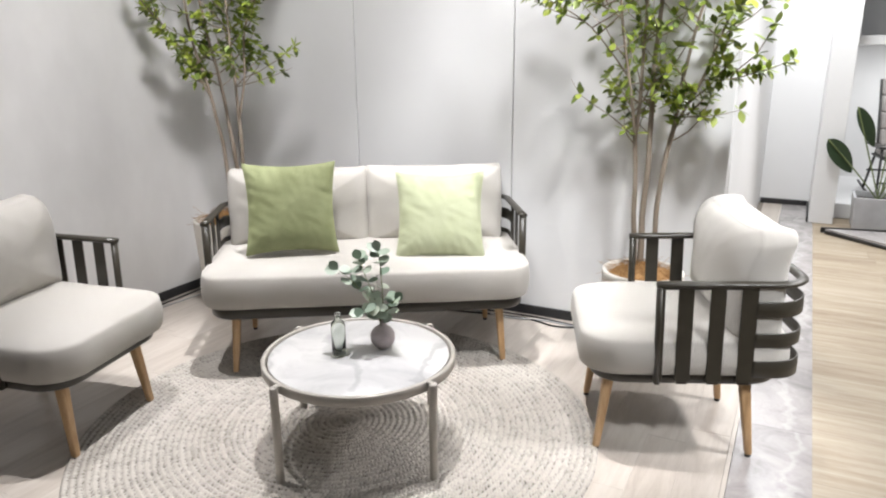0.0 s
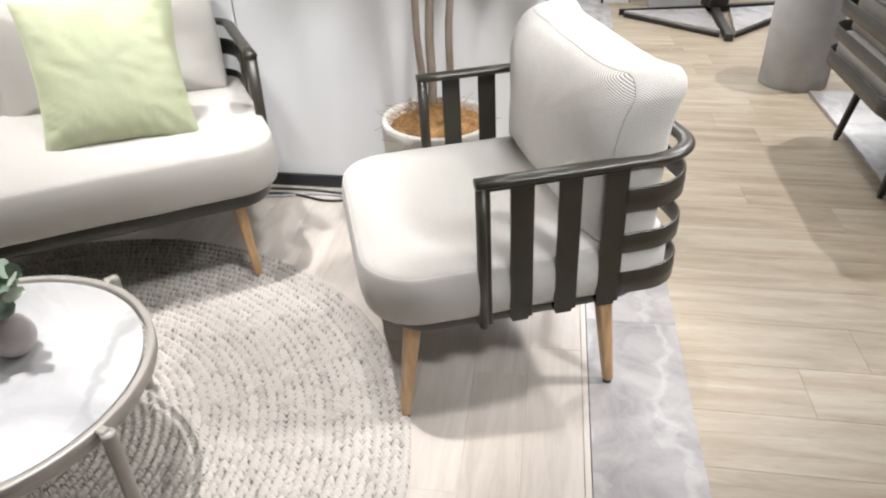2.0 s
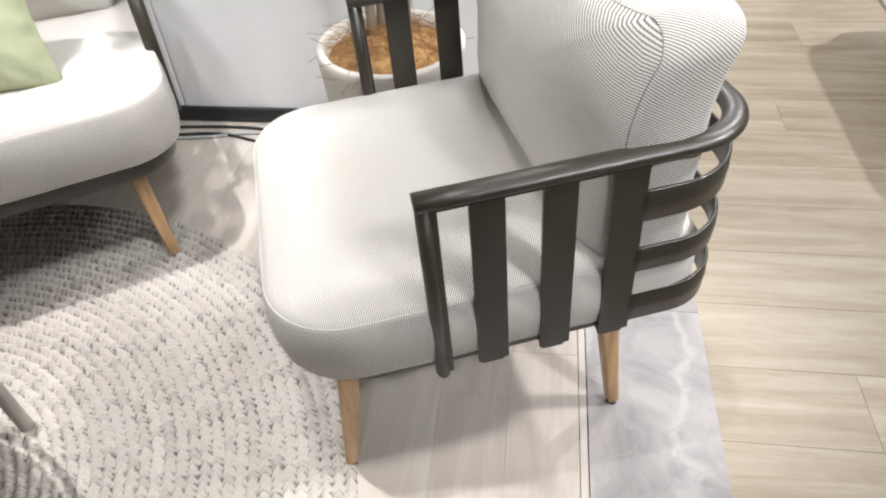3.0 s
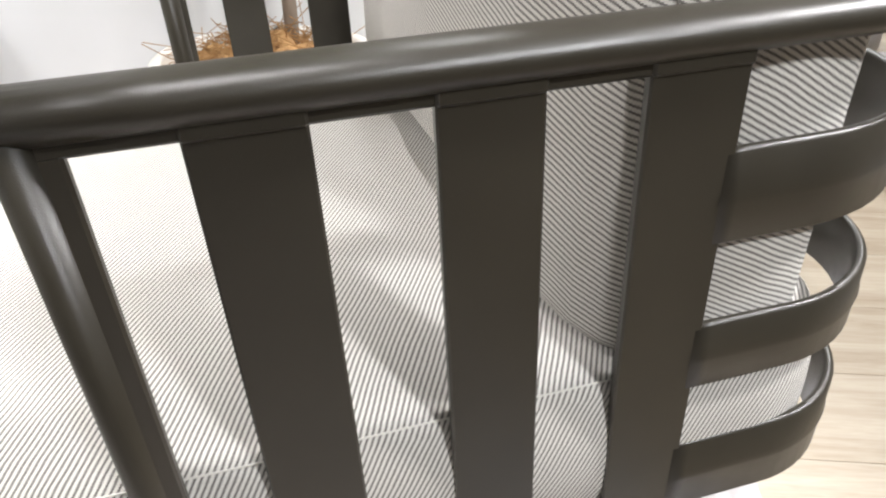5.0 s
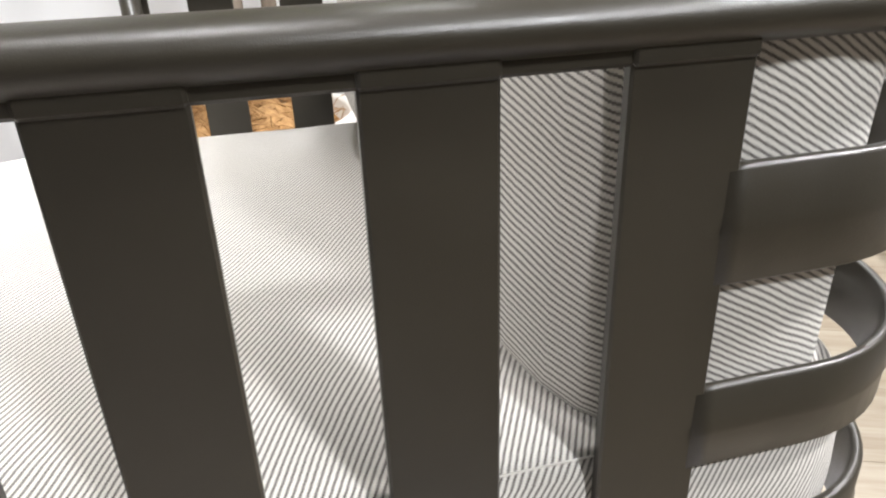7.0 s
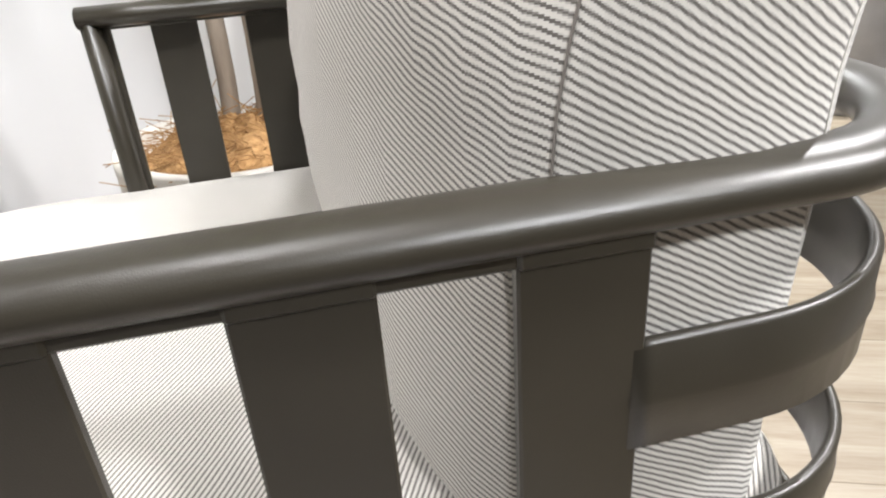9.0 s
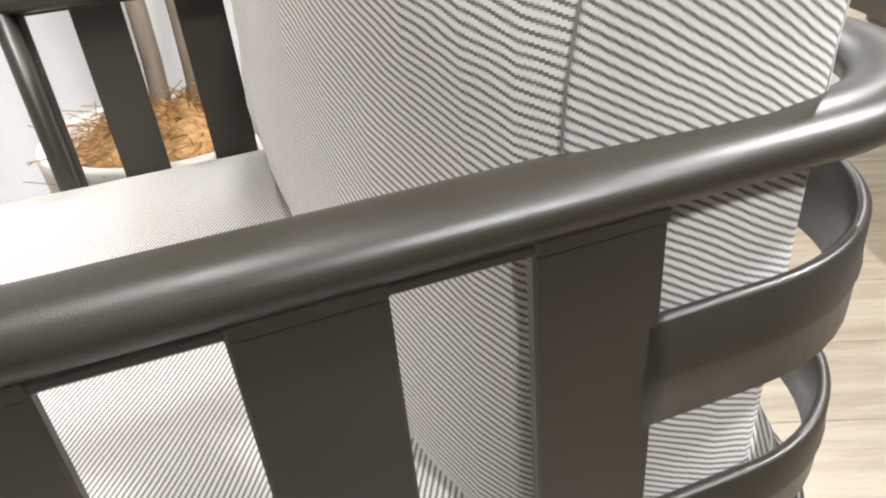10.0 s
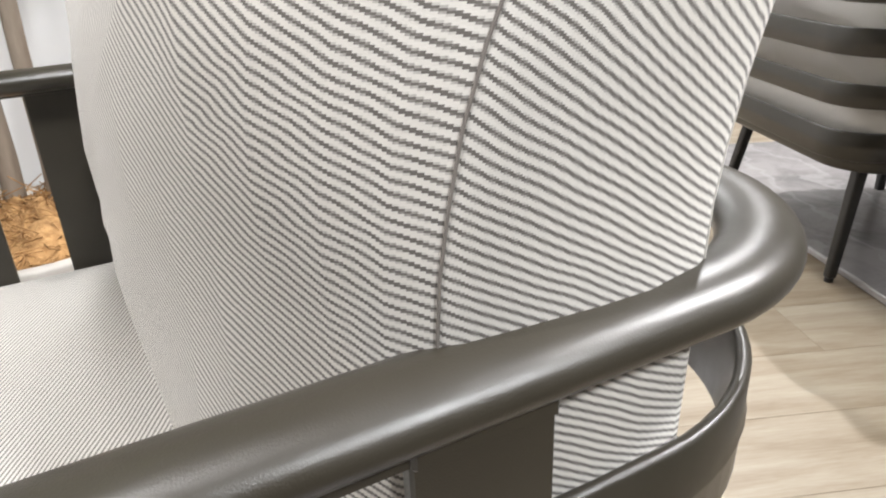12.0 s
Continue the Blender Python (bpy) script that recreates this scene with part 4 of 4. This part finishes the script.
def parasol_stand():
    root = thing("parasol_stand", pose(3.28, 5.61, 0, 0, 0, 0), "dark metal parasol stand with a crossed base and pale stone weights", "parasol stand")
    part("post", Mesh().box(-0.045, 0.045, -0.035, 0.035, 0.04, 2.5, 0.008), M_BLACK, root)
    part("collar", Mesh().box(-0.075, 0.075, -0.065, 0.065, 0.04, 0.12, 0.008), M_BLACK, root)
    part("knob", Mesh().lathe([(0.0005, 0.2), (0.016, 0.2), (0.018, 0.22), (0.0005, 0.222)], 14, -0.055, 0.0), M_BLACK, root)
    for ang in (-113, -8, 67, 172):
        c, s = math.cos(radians(ang)), math.sin(radians(ang))
        slim = ang in (172, 67)
        b = Mesh().box(0.0, 0.68, -0.008, 0.008, 0.004, 0.046, 0.002) if slim else Mesh().box(0.0, 0.74, -0.026, 0.026, 0.004, 0.05, 0.004)
        b.v = [(x * c - y * s, x * s + y * c, z) for x, y, z in b.v]
        part("base_arm", b, M_BLACK, root)
    for a0, a1 in ((172, 247), (-113, -8)):
        pts = [(0.12 * math.cos(radians((a0 + a1) / 2)), 0.12 * math.sin(radians((a0 + a1) / 2)))] + [(0.66 * math.cos(radians(a)), 0.66 * math.sin(radians(a))) for a in (a0 + 4, a1 - 4)]
        n = len(pts)
        me = Mesh().add([(x, y, z) for z in (0.005, 0.045) for x, y in pts], [[0, 2, 1], [3, 4, 5]] + [[i, (i + 1) % n, n + (i + 1) % n, n + i] for i in range(n)], flat=True)
        part("stone_weight", me, M_STONE, root, "pale stone weight slab")
        (x0, y0), (x1, y1) = pts[1], pts[2]
        part("tray_edge", Mesh().strap([(x0, y0), (x1, y1)], [(0.0, 0.004), (0.006, 0.004), (0.006, 0.03), (0.0, 0.03)]), M_BLACK, root)


def rocking_chair():
    p = shop(2.05, 4.0, 0.13)
    root = thing("rocking_chair", pose(p.x, p.y, p.z, 0, 0, GRID + 10), "dark metal rocking chair with a grey segmented cushion", "chair")
    for s in (-1, 1):
        x = s * 0.27
        part("runner", Mesh().tube(smooth_line([(x, -0.42, 0.17), (x, -0.40, 0.05), (x, -0.2, 0.012), (x, 0.1, 0.012), (x, 0.4, 0.06)], 6), 0.011, 8), M_BLACK, root)
        part("front_leg", Mesh().tube([(x, -0.24, 0.02), (x, -0.22, 0.44)], 0.011, 8), M_BLACK, root)
        part("back_post", Mesh().tube([(x, 0.2, 0.02), (x * 0.8, 0.14, 0.40), (x * 0.78, 0.36, 1.02)], 0.012, 8), M_BLACK, root)
        part("armrest", Mesh().box(x - 0.03, x + 0.03, -0.26, 0.2, 0.44, 0.465, 0.006), M_BLACK, root)
    for y, z in ((-0.235, 0.14), (-0.23, 0.26), (0.17, 0.2)):
        part("crossbar", Mesh().tube([(-0.27, y, z), (0.27, y, z)], 0.009, 8), M_BLACK, root)
    part("seat_frame", Mesh().box(-0.24, 0.24, -0.24, 0.22, 0.335, 0.355, 0.006), M_BLACK, root)
    part("seat_cushion", panel_cushion(round_rect(-0.22, 0.22, -0.24, 0.18, 0.03), 0.05, 0.02, 0.0, lambda a, b, d: (a, b, 0.41 - d), 3)[0], M_GREY, root)
    for k in range(4):
        part("back_cushion", panel_cushion(round_rect(-0.2, 0.2, 0.0, 0.145, 0.02), 0.05, 0.02, 0.02, lambda a, b, d, k=k: (a, 0.15 + d + (b + k * 0.15) * 0.33, 0.43 + b + k * 0.15), k + 5)[0], M_GREY, root, "grey cushion segment")


def display_plinth():
    q = slab("floor_tile", 2.255, 3.6, -0.9, 1.24, 0.0012, 0.02, M_STONE, "pale grey stone display tile under the dark armchair", "tile")
    return q


big_planter()
square_planter()
parasol_stand()
rocking_chair()

# cables lying along the skirting
for k, (mt, pts) in enumerate(((M_CABLE, [(-0.7, -0.10), (-0.25, -0.06), (0.0, -0.05), (0.25, -0.075), (0.6, -0.05)]), (M_CABLE2, [(-0.6, -0.06), (-0.2, -0.12), (0.05, -0.08), (0.3, -0.10), (0.6, -0.09)]), (M_CABLE, [(-0.5, -0.16), (-0.1, -0.09), (0.12, -0.13), (0.35, -0.06), (0.6, -0.07)]),
                              (M_CABLE, [(-2.06, -1.6), (-2.05, -1.1), (-2.07, -0.7), (-2.04, -0.3), (-1.8, -0.1)]), (M_CABLE2, [(-2.0, -1.4), (-2.03, -1.0), (-2.0, -0.6), (-1.9, -0.2)]))):
    ob = part("power_cable", Mesh().tube(smooth_line([shop(u, v, 0.0055) for u, v in pts], 8), 0.005, 8), mt)
    tagged(ob, "loose %s power cable lying along the skirting" % ("black" if mt == M_CABLE else "grey"), "cable", "floor cables")

# ---- planks and tiles of the floors ----


def plank(w, l, along_v):
    me = Mesh().box(0.0002, w - 0.0003, 0.0002, l - 0.0003, -0.010, 0.0, 0.0005) if along_v else Mesh().box(0.0002, l - 0.0003, 0.0002, w - 0.0003, -0.010, 0.0, 0.0005)
    return me.data("plank")


rnd = random.Random(11)
WA = 0.1445
cache = {}


def lay(parent, material, u, v, w, l, along_v, name="plank", z=0.0):
    key = (round(w, 3), round(l, 3), along_v, material.name)
    if key not in cache:
        cache[key] = plank(w, l, along_v)
        cache[key].materials.append(material)
    ob = new(name, cache[key])
    ob.parent = parent
    ob.matrix_basis = pose(u, v, z)


u = 1.066
lay(floor_a, M_PLANK_A, 1.067, -6.4, 0.0155, 10.18, True)
while u > -2.0:
    v = -6.4 - rnd.uniform(0.0, 1.1)
    u -= WA
    while v < (3.78 if u > 0.86 else -0.03):
        end = min(v + 1.2, 3.785 if u > 0.86 else -0.0005)
        if end - v > 0.05:
            lay(floor_a, M_PLANK_A, u, v, WA, end - v, True)
        v += 1.2
WB = 0.185
v = 3.355 - 52 * WB
while v < 3.3:
    u = 1.3425
    l = rnd.uniform(0.3, 1.2)
    while u < 5.55:
        lay(floor_b, M_PLANK_B, u, v, WB, min(l, 5.598 - u), False)
        u += l
        l = 1.2
    v += WB
v = -0.75 - 1.2 * 5
while v < 3.7:
    end = min(v + 1.2, 3.785)
    lay(border, M_STONE, 1.084, v, 0.2592, end - v, True, "stone_tile", 0.001)
    v += 1.2
display_plinth()
